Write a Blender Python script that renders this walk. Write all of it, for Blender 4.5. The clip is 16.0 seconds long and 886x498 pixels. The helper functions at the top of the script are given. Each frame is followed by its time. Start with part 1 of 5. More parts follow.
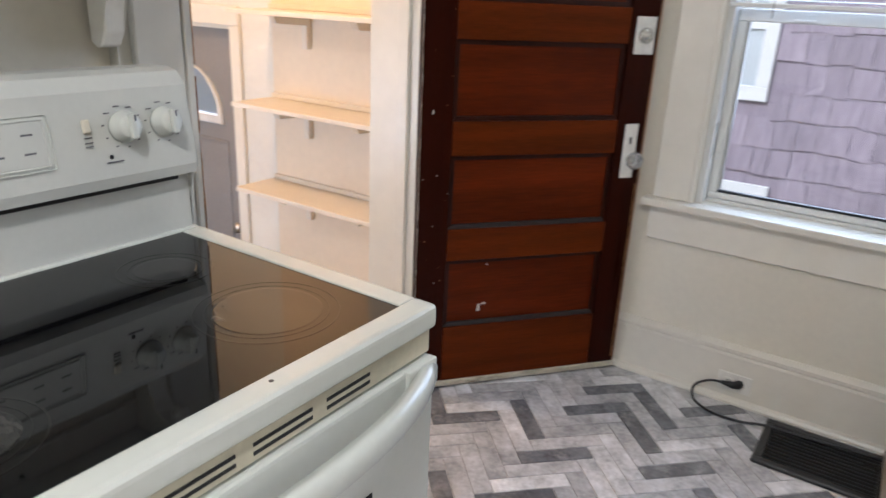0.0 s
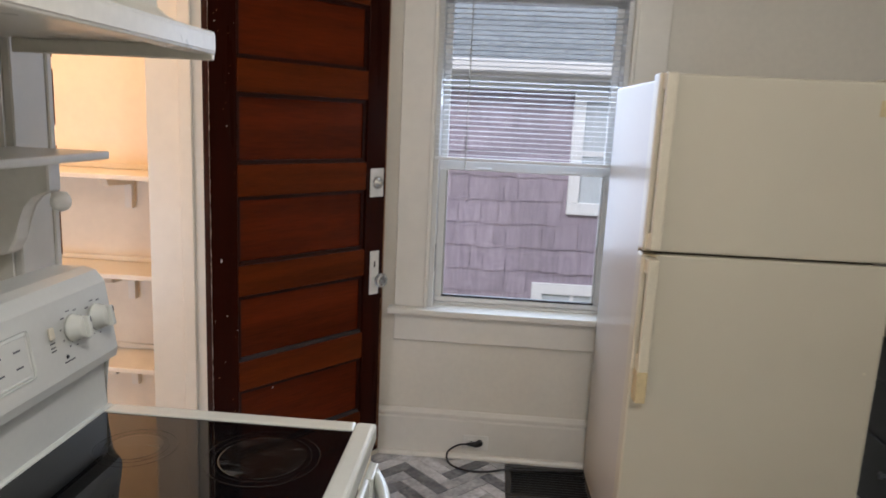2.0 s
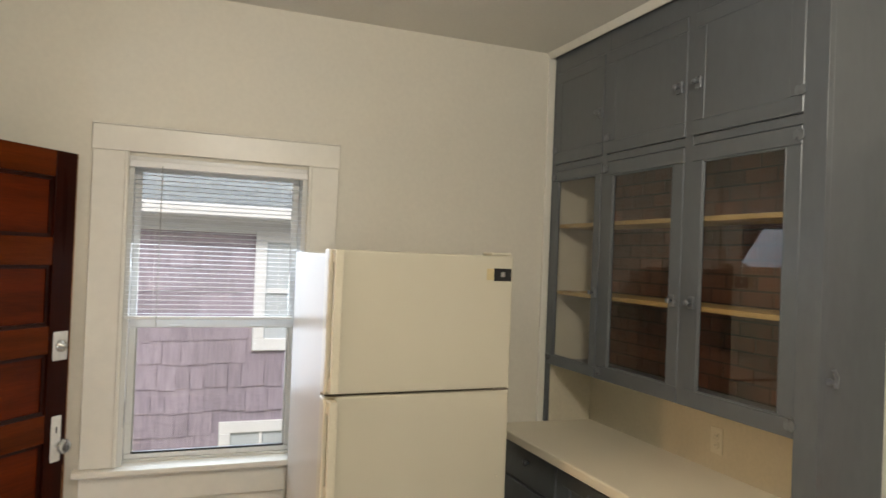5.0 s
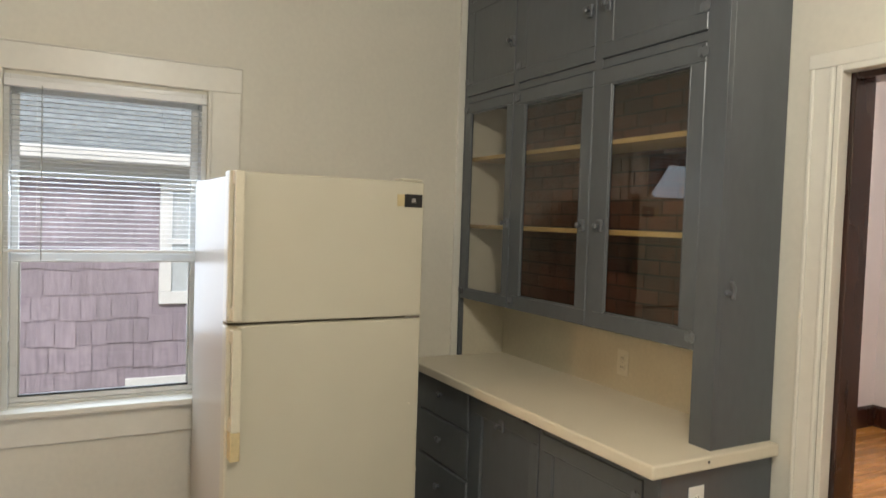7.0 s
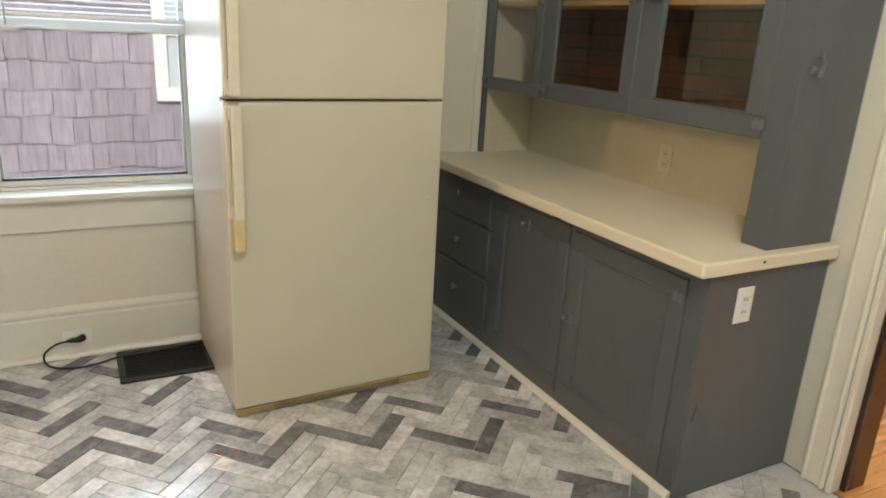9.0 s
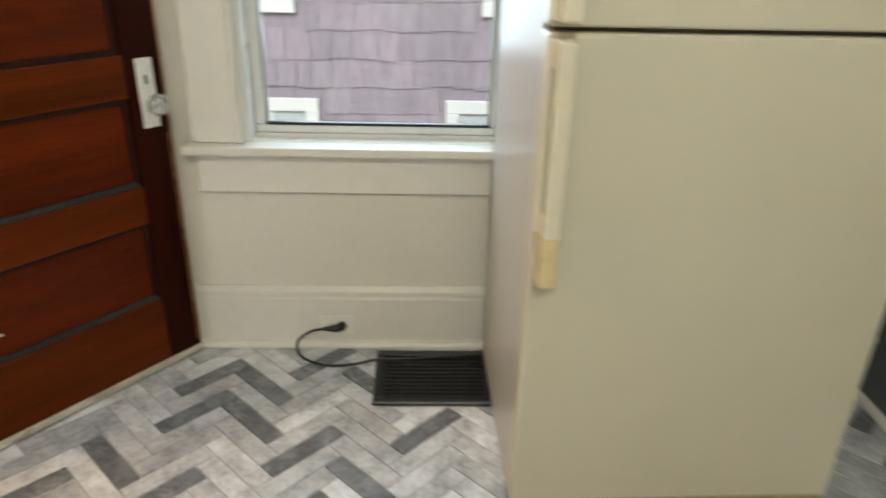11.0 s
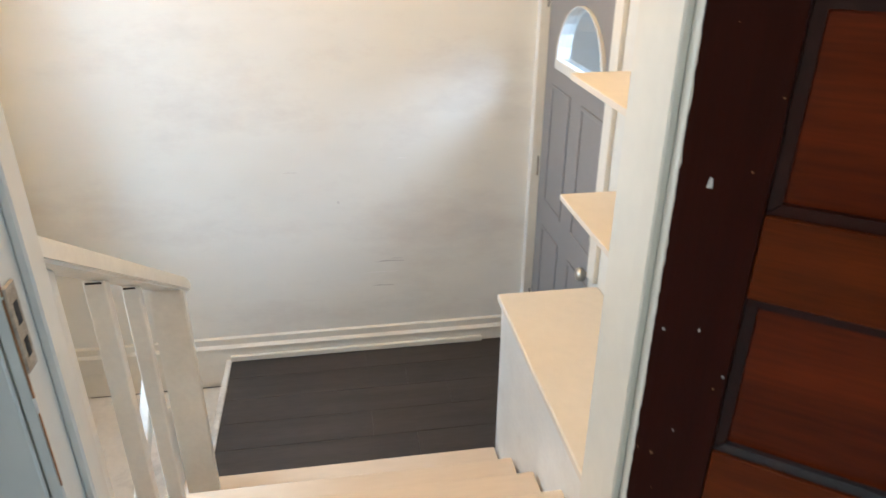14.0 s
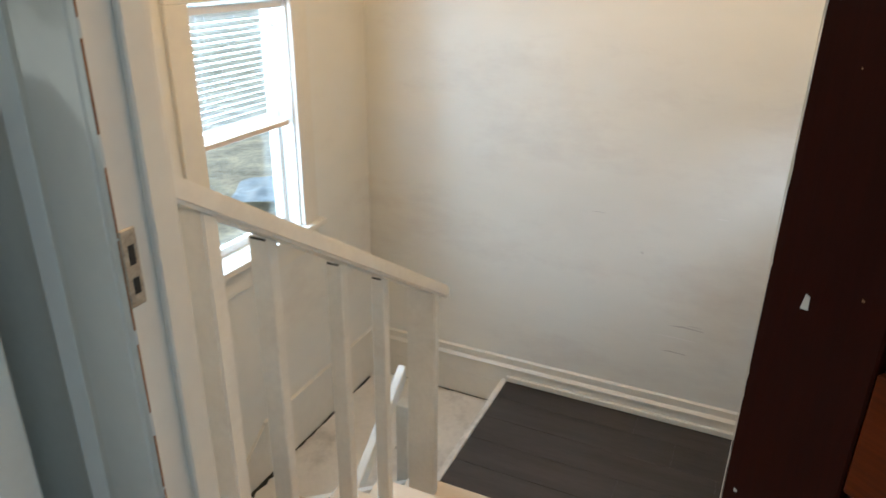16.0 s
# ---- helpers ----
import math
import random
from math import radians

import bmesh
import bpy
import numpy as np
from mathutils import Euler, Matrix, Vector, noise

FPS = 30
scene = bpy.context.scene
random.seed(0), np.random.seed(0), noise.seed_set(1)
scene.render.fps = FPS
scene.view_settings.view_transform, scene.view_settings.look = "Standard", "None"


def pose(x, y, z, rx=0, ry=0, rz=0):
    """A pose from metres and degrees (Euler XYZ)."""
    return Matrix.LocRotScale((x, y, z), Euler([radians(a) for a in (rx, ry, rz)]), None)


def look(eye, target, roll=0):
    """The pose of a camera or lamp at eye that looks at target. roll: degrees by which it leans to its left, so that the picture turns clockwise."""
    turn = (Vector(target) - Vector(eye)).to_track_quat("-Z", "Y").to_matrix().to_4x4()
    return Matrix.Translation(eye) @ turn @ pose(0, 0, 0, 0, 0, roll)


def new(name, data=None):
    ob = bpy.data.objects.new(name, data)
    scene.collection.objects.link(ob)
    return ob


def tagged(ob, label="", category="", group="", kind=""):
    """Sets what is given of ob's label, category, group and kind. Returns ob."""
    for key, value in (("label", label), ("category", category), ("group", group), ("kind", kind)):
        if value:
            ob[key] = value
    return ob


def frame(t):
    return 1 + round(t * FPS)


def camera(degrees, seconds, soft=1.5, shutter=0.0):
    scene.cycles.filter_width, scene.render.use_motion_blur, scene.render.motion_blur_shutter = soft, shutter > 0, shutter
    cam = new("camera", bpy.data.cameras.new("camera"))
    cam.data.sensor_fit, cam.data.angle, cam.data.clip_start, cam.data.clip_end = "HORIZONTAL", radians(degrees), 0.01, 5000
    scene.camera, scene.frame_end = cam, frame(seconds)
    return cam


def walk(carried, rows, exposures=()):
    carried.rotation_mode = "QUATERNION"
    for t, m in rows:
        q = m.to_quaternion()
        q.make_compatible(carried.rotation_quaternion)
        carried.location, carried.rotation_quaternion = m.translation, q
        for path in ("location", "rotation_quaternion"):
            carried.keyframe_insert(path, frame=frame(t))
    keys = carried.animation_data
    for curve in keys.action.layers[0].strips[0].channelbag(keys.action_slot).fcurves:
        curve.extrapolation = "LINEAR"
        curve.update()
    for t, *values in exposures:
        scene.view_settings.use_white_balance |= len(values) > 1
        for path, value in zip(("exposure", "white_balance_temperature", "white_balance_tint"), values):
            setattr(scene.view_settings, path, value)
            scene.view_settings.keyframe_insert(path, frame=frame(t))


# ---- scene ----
cam = camera(65.0, 16.0, shutter=0.45)
PATH = [
    (0, (0.111, 0.117, 1.34), (-0.932, 1.681, 0.655), 2.7),
    (0.5, (0.023, -0.025, 1.377), (-0.752, 1.699, 0.726), 2.8),
    (1, (-0.059, -0.173, 1.441), (-0.614, 1.654, 0.848), 2.8),
    (1.5, (-0.161, -0.287, 1.492), (-0.458, 1.632, 1.014), 2.9),
    (2, (-0.212, -0.413, 1.526), (-0.344, 1.548, 1.154), 2.7),
    (2.5, (-0.259, -0.532, 1.565), (-0.239, 1.447, 1.275), 2.6),
    (3, (-0.291, -0.618, 1.597), (-0.146, 1.366, 1.387), 2.5),
    (3.5, (-0.296, -0.695, 1.618), (-0.026, 1.282, 1.487), 2.3),
    (4, (-0.289, -0.756, 1.649), (0.139, 1.197, 1.583), 2.3),
    (4.5, (-0.291, -0.8, 1.68), (0.308, 1.108, 1.702), 2.2),
    (7, (-0.219, -0.757, 1.533), (0.722, 1.006, 1.453), 1.9),
    (7.5, (-0.22, -0.731, 1.476), (0.732, 1.012, 1.243), 2.0),
    (8, (-0.19, -0.712, 1.443), (0.751, 1.014, 1.077), 1.9),
    (10.3, (0.024, 0.136, 1.315), (0.683, 1.837, 0.494), 2.2),
    (10.5, (0.059, 0.249, 1.31), (0.572, 1.996, 0.482), 1.8),
    (11, (0.049, 0.539, 1.295), (0.118, 2.351, 0.451), 1.5),
    (11.5, (-0.031, 0.777, 1.271), (-0.44, 2.534, 0.407), 1.2),
    (12, (-0.041, 0.97, 1.255), (-0.979, 2.515, 0.4), 0.5),
    (12.5, (-0.103, 1.1, 1.272), (-1.444, 2.3, 0.399), 0.5),
    (13, (-0.213, 1.209, 1.278), (-1.781, 2.087, 0.399), 0.5),
    (13.5, (-0.298, 1.344, 1.292), (-2.007, 1.899, 0.413), 0.3),
    (14, (-0.412, 1.459, 1.293), (-2.186, 1.747, 0.415), 0.3),
    (14.5, (-0.549, 1.571, 1.317), (-2.348, 1.68, 0.451), 0.3),
    (15, (-0.59, 1.68, 1.306), (-2.414, 1.511, 0.504), 0.3),
    (15.5, (-0.577, 1.769, 1.291), (-2.342, 1.255, 0.503), 0.5),
    (16, (-0.557, 1.844, 1.256), (-2.233, 1.083, 0.474), 0.7),
]
EXPOSURES = [
    (0.0, -0.15, 5250, 12), (1.5, -0.44, 5450, 15), (2.5, -0.52, 5550, 12), (3.5, -0.42, 5800, 11), (4.5, -0.16, 6080, 10), (7.0, -0.20, 5980, 8), (8.0, -0.03, 5950, 7),
    (10.5, 0.06, 5950, -1), (11.0, 0.02, 5750, 1), (11.5, 0.05, 5980, 7), (12.0, 0.04, 5500, 6), (12.5, 0.10, 4750, -4), (14.0, -0.04, 4800, 0), (15.0, -0.37, 4850, -1), (16.0, -0.54, 4930, -2),
]
walk(cam, [(t, look(eye, target, roll)) for t, eye, target, roll in PATH], EXPOSURES)

# ---- world and light ----
world = bpy.data.worlds.new("overcast_sky")
scene.world = world
world.use_nodes = True
wn = world.node_tree
sky = wn.nodes.new("ShaderNodeTexSky")
sky.sky_type = "NISHITA"
sky.sun_disc = False
sky.sun_elevation, sky.sun_rotation = radians(40), radians(200)
sky.air_density, sky.dust_density = 1.0, 6.0
wn.links.new(sky.outputs[0], wn.nodes["Background"].inputs[0])
wn.nodes["Background"].inputs[1].default_value = 0.15


def lamp(name, kind, m, energy, color, **settings):
    data = bpy.data.lights.new(name, kind)
    data.energy, data.color = energy, color
    for key, value in settings.items():
        if key == "size":
            data.size = value
        if key == "size_y":
            data.shape, data.size_y = "RECTANGLE", value
        if key == "angle":
            data.angle = value
        if key == "spread":
            data.spread = value
        if key == "radius":
            data.shadow_soft_size = value
    ob = new(name, data)
    ob.matrix_basis = m
    return ob


lamp("sun", "SUN", pose(0, 0, 10, 50, 0, -20), 2.2, (1.0, 0.96, 0.9), angle=radians(20))
# the ceiling bulbs of the kitchen and the stairwell, and an unseen one added to brighten the next room
lamp("kitchen_bulb", "POINT", pose(0.22, -0.45, 2.64), 90, (1.0, 0.89, 0.74), radius=0.11)
lamp("stair_bulb", "POINT", pose(-2.3, 1.45, 2.20), 60, (1.0, 0.54, 0.21), radius=0.11)
lamp("room_fill", "POINT", pose(3.7, 0.6, 2.5), 110, (1.0, 0.88, 0.72), radius=0.1)
# sky light in the openings
lamp("north_window_sky", "AREA", pose(-0.07, 2.80, 1.40, -50, 0, 0), 11.5, (0.86, 0.93, 1.0), size=0.76, size_y=1.36, spread=radians(125))
lamp("stair_window_sky", "AREA", pose(-2.70, -0.24, 0.62, 80, 0, 0), 39, (0.88, 0.94, 1.0), size=0.46, size_y=0.95)
lamp("fan_light_sky", "AREA", look((-2.92, 2.95, 1.20), (-3.45, 2.15, 0.50)), 18, (0.84, 0.92, 1.0), size=0.5, size_y=0.24)

# ---- materials ----


def material(name, color, rough=0.5, metal=0.0, vary=0.06, scale=3.0, fine=60.0, bump=0.1, stretch=(1, 1, 1), dirt=None,
             dirt_amount=0.0, per_piece=0.0, coat=0.0, dist=0.01, dirt_scale=4.0, rough_vary=0.1, spec=0.5):
    """A painted or natural surface: broad and fine variation, stains, relief."""
    m = bpy.data.materials.new(name)
    m.use_nodes = True
    t = m.node_tree
    n, l = t.nodes, t.links
    b = n["Principled BSDF"]
    b.inputs["Metallic"].default_value = metal
    b.inputs["Coat Weight"].default_value = coat
    b.inputs["Coat Roughness"].default_value = 0.15
    b.inputs["Specular IOR Level"].default_value = spec
    where = n.new("ShaderNodeTexCoord")
    mapping = n.new("ShaderNodeMapping")
    mapping.inputs["Scale"].default_value = stretch
    l.new(where.outputs["Object"], mapping.inputs[0])
    broad, small = n.new("ShaderNodeTexNoise"), n.new("ShaderNodeTexNoise")
    broad.inputs["Scale"].default_value, small.inputs["Scale"].default_value = scale, fine
    broad.inputs["Detail"].default_value, small.inputs["Detail"].default_value = 4, 3
    offset = None
    if per_piece:
        info = n.new("ShaderNodeObjectInfo")
        add = n.new("ShaderNodeVectorMath")
        add.operation = "ADD"
        mul = n.new("ShaderNodeMath")
        mul.operation = "MULTIPLY"
        mul.inputs[1].default_value = 37.0
        l.new(info.outputs["Random"], mul.inputs[0])
        l.new(mapping.outputs[0], add.inputs[0])
        l.new(mul.outputs[0], add.inputs[1])
        source = add.outputs[0]
    else:
        source = mapping.outputs[0]
    l.new(source, broad.inputs["Vector"])
    l.new(source, small.inputs["Vector"])
    ramp = n.new("ShaderNodeValToRGB")
    lo = [max(c * (1 - 2 * vary), 0.0) for c in color]
    hi = [min(c * (1 + 2 * vary), 1.0) for c in color]
    ramp.color_ramp.elements[0].position, ramp.color_ramp.elements[1].position = 0.3, 0.7
    ramp.color_ramp.elements[0].color, ramp.color_ramp.elements[1].color = (*lo, 1), (*hi, 1)
    mix = n.new("ShaderNodeMix")
    mix.inputs[0].default_value = 0.35
    l.new(broad.outputs[0], mix.inputs[2])
    l.new(small.outputs[0], mix.inputs[3])
    l.new(mix.outputs[0], ramp.inputs[0])
    out = ramp.outputs[0]
    if per_piece:
        hsv = n.new("ShaderNodeHueSaturation")
        rng = n.new("ShaderNodeMapRange")
        rng.inputs[3].default_value, rng.inputs[4].default_value = 1 - per_piece, 1 + per_piece
        l.new(info.outputs["Random"], rng.inputs[0])
        l.new(rng.outputs[0], hsv.inputs["Value"])
        l.new(out, hsv.inputs["Color"])
        out = hsv.outputs[0]
    if dirt:
        stain = n.new("ShaderNodeTexNoise")
        stain.inputs["Scale"].default_value, stain.inputs["Detail"].default_value = dirt_scale, 8
        stain.inputs["Roughness"].default_value = 0.7
        l.new(source, stain.inputs["Vector"])
        cut = n.new("ShaderNodeMapRange")
        cut.inputs[1].default_value, cut.inputs[2].default_value = 0.52, 0.72
        cut.inputs[4].default_value = dirt_amount
        l.new(stain.outputs[0], cut.inputs[0])
        mixc = n.new("ShaderNodeMix")
        mixc.data_type = "RGBA"
        l.new(cut.outputs[0], mixc.inputs[0])
        l.new(out, mixc.inputs[6])
        mixc.inputs[7].default_value = (*dirt, 1)
        out = mixc.outputs[2]
    l.new(out, b.inputs["Base Color"])
    r = n.new("ShaderNodeMapRange")
    r.inputs[3].default_value, r.inputs[4].default_value = max(rough - rough_vary, 0.02), min(rough + rough_vary, 1)
    l.new(broad.outputs[0], r.inputs[0])
    l.new(r.outputs[0], b.inputs["Roughness"])
    if bump:
        bn = n.new("ShaderNodeBump")
        bn.inputs["Strength"].default_value, bn.inputs["Distance"].default_value = bump, dist
        l.new(mix.outputs[0], bn.inputs["Height"])
        l.new(bn.outputs[0], b.inputs["Normal"])
    return m


def glass_material(name, tint=(1, 1, 1), rough=0.0):
    m = bpy.data.materials.new(name)
    m.use_nodes = True
    n, l = m.node_tree.nodes, m.node_tree.links
    n.remove(n["Principled BSDF"])
    clear, gloss, mix, fres = (n.new("ShaderNodeBsdfTransparent"), n.new("ShaderNodeBsdfGlossy"), n.new("ShaderNodeMixShader"), n.new("ShaderNodeLayerWeight"))
    power, share = n.new("ShaderNodeMath"), n.new("ShaderNodeMapRange")
    power.operation, power.inputs[1].default_value = "POWER", 4.0
    share.inputs[3].default_value, share.inputs[4].default_value = 0.05, 0.8
    clear.inputs[0].default_value = (*tint, 1)
    gloss.inputs["Roughness"].default_value = rough
    fres.inputs[0].default_value = 0.5
    l.new(fres.outputs["Facing"], power.inputs[0])
    l.new(power.outputs[0], share.inputs[0])
    l.new(share.outputs[0], mix.inputs[0])
    l.new(clear.outputs[0], mix.inputs[1])
    l.new(gloss.outputs[0], mix.inputs[2])
    l.new(mix.outputs[0], n["Material Output"].inputs[0])
    return m


def crystal_material(name):
    m = bpy.data.materials.new(name)
    m.use_nodes = True
    b = m.node_tree.nodes["Principled BSDF"]
    b.inputs["Transmission Weight"].default_value = 0.9
    b.inputs["Roughness"].default_value = 0.05
    b.inputs["IOR"].default_value = 1.5
    b.inputs["Base Color"].default_value = (0.9, 0.93, 0.95, 1)
    return m


WALL = material("cream_wall_paint", (0.72, 0.69, 0.60), 0.55, vary=0.03, scale=1.2, fine=45, bump=0.12, dist=0.004)
TRIM = material("white_trim_paint", (0.75, 0.728, 0.655), 0.35, vary=0.03, scale=2, fine=25, bump=0.12, dist=0.004)
CEIL = material("ceiling_paint", (0.74, 0.72, 0.66), 0.7, vary=0.03, scale=1, fine=60, bump=0.15, dist=0.004)
STAIRWALL = material("stair_wall_plaster", (0.76, 0.755, 0.705), 0.36, vary=0.025, scale=0.8, fine=5, bump=0.34, dist=0.03,
                     dirt=(0.58, 0.55, 0.52), dirt_amount=0.55, dirt_scale=1.3, stretch=(1, 0.6, 1.6))
NOOKWALL = material("cream_nook_paint", (0.78, 0.68, 0.54), 0.5, vary=0.03, scale=1.5, fine=30, bump=0.12, dist=0.004)
WORN = material("scratched_burner_zone", (0.010, 0.009, 0.008), 0.06, vary=0.3, scale=6, fine=60, bump=0.0, rough_vary=0.03, spec=0.42,
                dirt=(0.10, 0.095, 0.09), dirt_amount=0.7, dirt_scale=13, stretch=(1, 2.2, 1))
SHELFPAINT = material("cream_shelf_paint", (0.76, 0.70, 0.60), 0.4, vary=0.03, scale=2, fine=30, bump=0.1, dist=0.004)
TANPAINT = material("tan_floor_paint", (0.70, 0.59, 0.46), 0.2, vary=0.03, scale=2, fine=20, stretch=(3, 0.5, 1), bump=0.12, dist=0.004,
                    dirt=(0.55, 0.45, 0.35), dirt_amount=0.3, dirt_scale=2)
STAIRWHITE = material("worn_white_stair_paint", (0.74, 0.72, 0.68), 0.35, vary=0.05, scale=4, fine=40, bump=0.2, dist=0.004,
                      dirt=(0.10, 0.09, 0.08), dirt_amount=0.55, dirt_scale=2.4)
RAILPAINT = material("white_rail_paint", (0.80, 0.79, 0.74), 0.33, vary=0.04, scale=5, fine=50, bump=0.15, dist=0.003,
                     dirt=(0.50, 0.46, 0.40), dirt_amount=0.18, dirt_scale=9)
GROUT = material("floor_grout", (0.50, 0.50, 0.51), 0.8, vary=0.1, bump=0.2)
SUBFLOOR = material("dark_subfloor", (0.12, 0.11, 0.10), 0.9)
VINYL = material("dark_vinyl_plank", (0.045, 0.038, 0.036), 0.42, vary=0.2, scale=5, fine=60, stretch=(3, 0.25, 1), bump=0.08, dist=0.003,
                 dirt=(0.075, 0.065, 0.06), dirt_amount=0.35, dirt_scale=3)
MAHOGANY = material("red_mahogany_varnish", (0.022, 0.0032, 0.0009), 0.30, vary=0.16, scale=2, fine=30, stretch=(9, 9, 0.5), bump=0.06, dist=0.002,
                    coat=0.0, spec=0.09, dirt=(0.012, 0.003, 0.002), dirt_amount=0.5, dirt_scale=1.2)
MAHOGANY_RAIL = material("red_mahogany_cross_grain", (0.094, 0.0168, 0.0010), 0.36, vary=0.26, scale=2, fine=30, stretch=(0.5, 0.5, 9), bump=0.06,
                         dist=0.002, coat=0.0, spec=0.11, dirt=(0.060, 0.008, 0.002), dirt_amount=0.6, dirt_scale=1.6)
MAHOGANY_PANEL = material("deep_red_mahogany_panel", (0.090, 0.0128, 0.0009), 0.34, vary=0.26, scale=1.6, fine=24, stretch=(0.5, 0.5, 7), bump=0.05,
                          dist=0.002, spec=0.13, dirt=(0.044, 0.0048, 0.001), dirt_amount=0.65, dirt_scale=1.4)
# varnish colour darkened to hold the deep shade round the recessed panels
SHADEVARNISH = material("shade_darkened_varnish", (0.020, 0.0036, 0.0014), 0.35, vary=0.3, scale=6, fine=60, spec=0.25)
STRIKE = material("worn_brown_strike_plate", (0.40, 0.35, 0.27), 0.4, metal=0.2, vary=0.2, scale=60, fine=300, dirt=(0.16, 0.12, 0.08), dirt_amount=0.6, dirt_scale=50)
# the sky's sheen on upturned mouldings, put into a grey with slight dust
SHEENGREY = material("sky_sheen_grey_moulding", (0.027, 0.025, 0.026), 0.4, vary=0.2, fine=90, dirt=(0.05, 0.02, 0.015), dirt_amount=0.6, dirt_scale=14)
RAWEDGE = material("worn_bare_wood", (0.30, 0.15, 0.06), 0.6, vary=0.3, stretch=(4, 4, 0.6), fine=60, dirt=(0.10, 0.03, 0.015), dirt_amount=0.8, dirt_scale=7)
CHIP = material("bare_plaster_fleck", (0.62, 0.58, 0.52), 0.7, vary=0.1)
CABINET = material("slate_grey_cabinet_paint", (0.102, 0.112, 0.123), 0.33, vary=0.06, scale=2.5, fine=35, stretch=(1, 1, 0.4), bump=0.2, dist=0.003)
HUTCHIN = material("cream_cabinet_lining", (0.62, 0.57, 0.44), 0.55, vary=0.05, bump=0.1)
SHELFWOOD = material("yellowed_shelf_wood", (0.42, 0.28, 0.10), 0.5, vary=0.15, stretch=(5, 0.6, 1), bump=0.08)
LAMINATE = material("cream_laminate", (0.78, 0.715, 0.565), 0.36, vary=0.02, scale=3, fine=120, bump=0.02, dist=0.001, rough_vary=0.02)
FRIDGE = material("almond_textured_enamel", (0.59, 0.555, 0.44), 0.33, vary=0.02, scale=2, fine=420, bump=0.12, dist=0.001)
FRIDGESIDE = material("almond_gloss_enamel", (0.54, 0.515, 0.46), 0.32, vary=0.02, scale=3, fine=100, bump=0.02, dist=0.002, spec=0.3, rough_vary=0.05)
YELLOWED = material("yellowed_plastic", (0.62, 0.51, 0.28), 0.4, vary=0.08, scale=8)
HANDLEPL = material("cream_plastic", (0.68, 0.635, 0.50), 0.35, vary=0.04)
GASKET = material("dark_grey_gasket", (0.13, 0.11, 0.075), 0.7)
ENAMEL = material("white_stove_enamel", (0.66, 0.68, 0.63), 0.22, vary=0.02, scale=2, fine=60, bump=0.03, dist=0.002, coat=0.3)
STOVEPL = material("off_white_stove_panel", (0.60, 0.61, 0.57), 0.35, vary=0.02, scale=3, fine=90, bump=0.03)
AGED = material("aged_cream_strip", (0.62, 0.58, 0.44), 0.4, vary=0.08, scale=6)
CERAMIC = material("black_ceramic_glass", (0.004, 0.004, 0.0045), 0.035, vary=0.2, bump=0.0, rough_vary=0.015, spec=0.34,
                   dirt=(0.012, 0.011, 0.011), dirt_amount=0.3, dirt_scale=5)
RING = material("worn_grey_burner_print", (0.020, 0.018, 0.016), 0.08, vary=0.4, scale=14, fine=90, bump=0.0, spec=0.42)
PRINT = material("grey_print", (0.10, 0.10, 0.11), 0.6)
BLACK = material("black_plastic", (0.012, 0.012, 0.013), 0.4)
IRON = material("black_enamelled_iron", (0.014, 0.014, 0.015), 0.3, vary=0.3, bump=0.05, spec=0.4)
CHROME = material("worn_chrome", (0.62, 0.62, 0.60), 0.22, metal=1.0, vary=0.06)
NICKEL = material("satin_nickel", (0.50, 0.47, 0.42), 0.32, metal=1.0, vary=0.1)
PLATE = material("white_painted_plate", (0.74, 0.73, 0.69), 0.35, vary=0.05, scale=30)
DARKMETAL = material("painted_over_hardware", (0.15, 0.16, 0.175), 0.3, metal=0.3, vary=0.15, scale=30)
VINYLWIN = material("white_vinyl", (0.72, 0.72, 0.70), 0.3, vary=0.02)
SASHGREY = material("grey_aluminium_track", (0.42, 0.42, 0.40), 0.4, metal=0.3, vary=0.06)
BLIND = material("white_blind_slat", (0.80, 0.80, 0.79), 0.35, vary=0.02)


def slat_material():
    """Thin white vinyl that lets part of the daylight through."""
    m = material("thin_white_vinyl_slat", (0.86, 0.86, 0.85), 0.35, vary=0.02)
    n, l = m.node_tree.nodes, m.node_tree.links
    thin, mix = n.new("ShaderNodeBsdfTranslucent"), n.new("ShaderNodeMixShader")
    thin.inputs[0].default_value = (0.86, 0.88, 0.90, 1)
    mix.inputs[0].default_value = 0.7
    l.new(n["Principled BSDF"].outputs[0], mix.inputs[1])
    l.new(thin.outputs[0], mix.inputs[2])
    l.new(mix.outputs[0], n["Material Output"].inputs[0])
    return m


SLAT = slat_material()
OUTLET = material("ivory_outlet_plastic", (0.72, 0.68, 0.55), 0.35, vary=0.03)
OUTLETW = material("white_outlet_plastic", (0.80, 0.79, 0.74), 0.35, vary=0.03)
HOODPAINT = material("white_hood_enamel", (0.66, 0.64, 0.56), 0.3, vary=0.05, scale=6, bump=0.03)
GREYDOOR = material("grey_steel_door_paint", (0.25, 0.245, 0.245), 0.4, vary=0.04, scale=3)
OAK = material("orange_oak_floor", (0.44, 0.205, 0.055), 0.26, vary=0.2, scale=3, fine=40, stretch=(0.6, 8, 1), bump=0.08, dist=0.002, per_piece=0.22)
DARKWOOD = material("dark_walnut_trim", (0.035, 0.012, 0.008), 0.28, vary=0.25, stretch=(4, 4, 0.8), coat=0.3)
LILAC = material("pale_lilac_wall_paint", (0.66, 0.63, 0.66), 0.6, vary=0.02, scale=1.5)
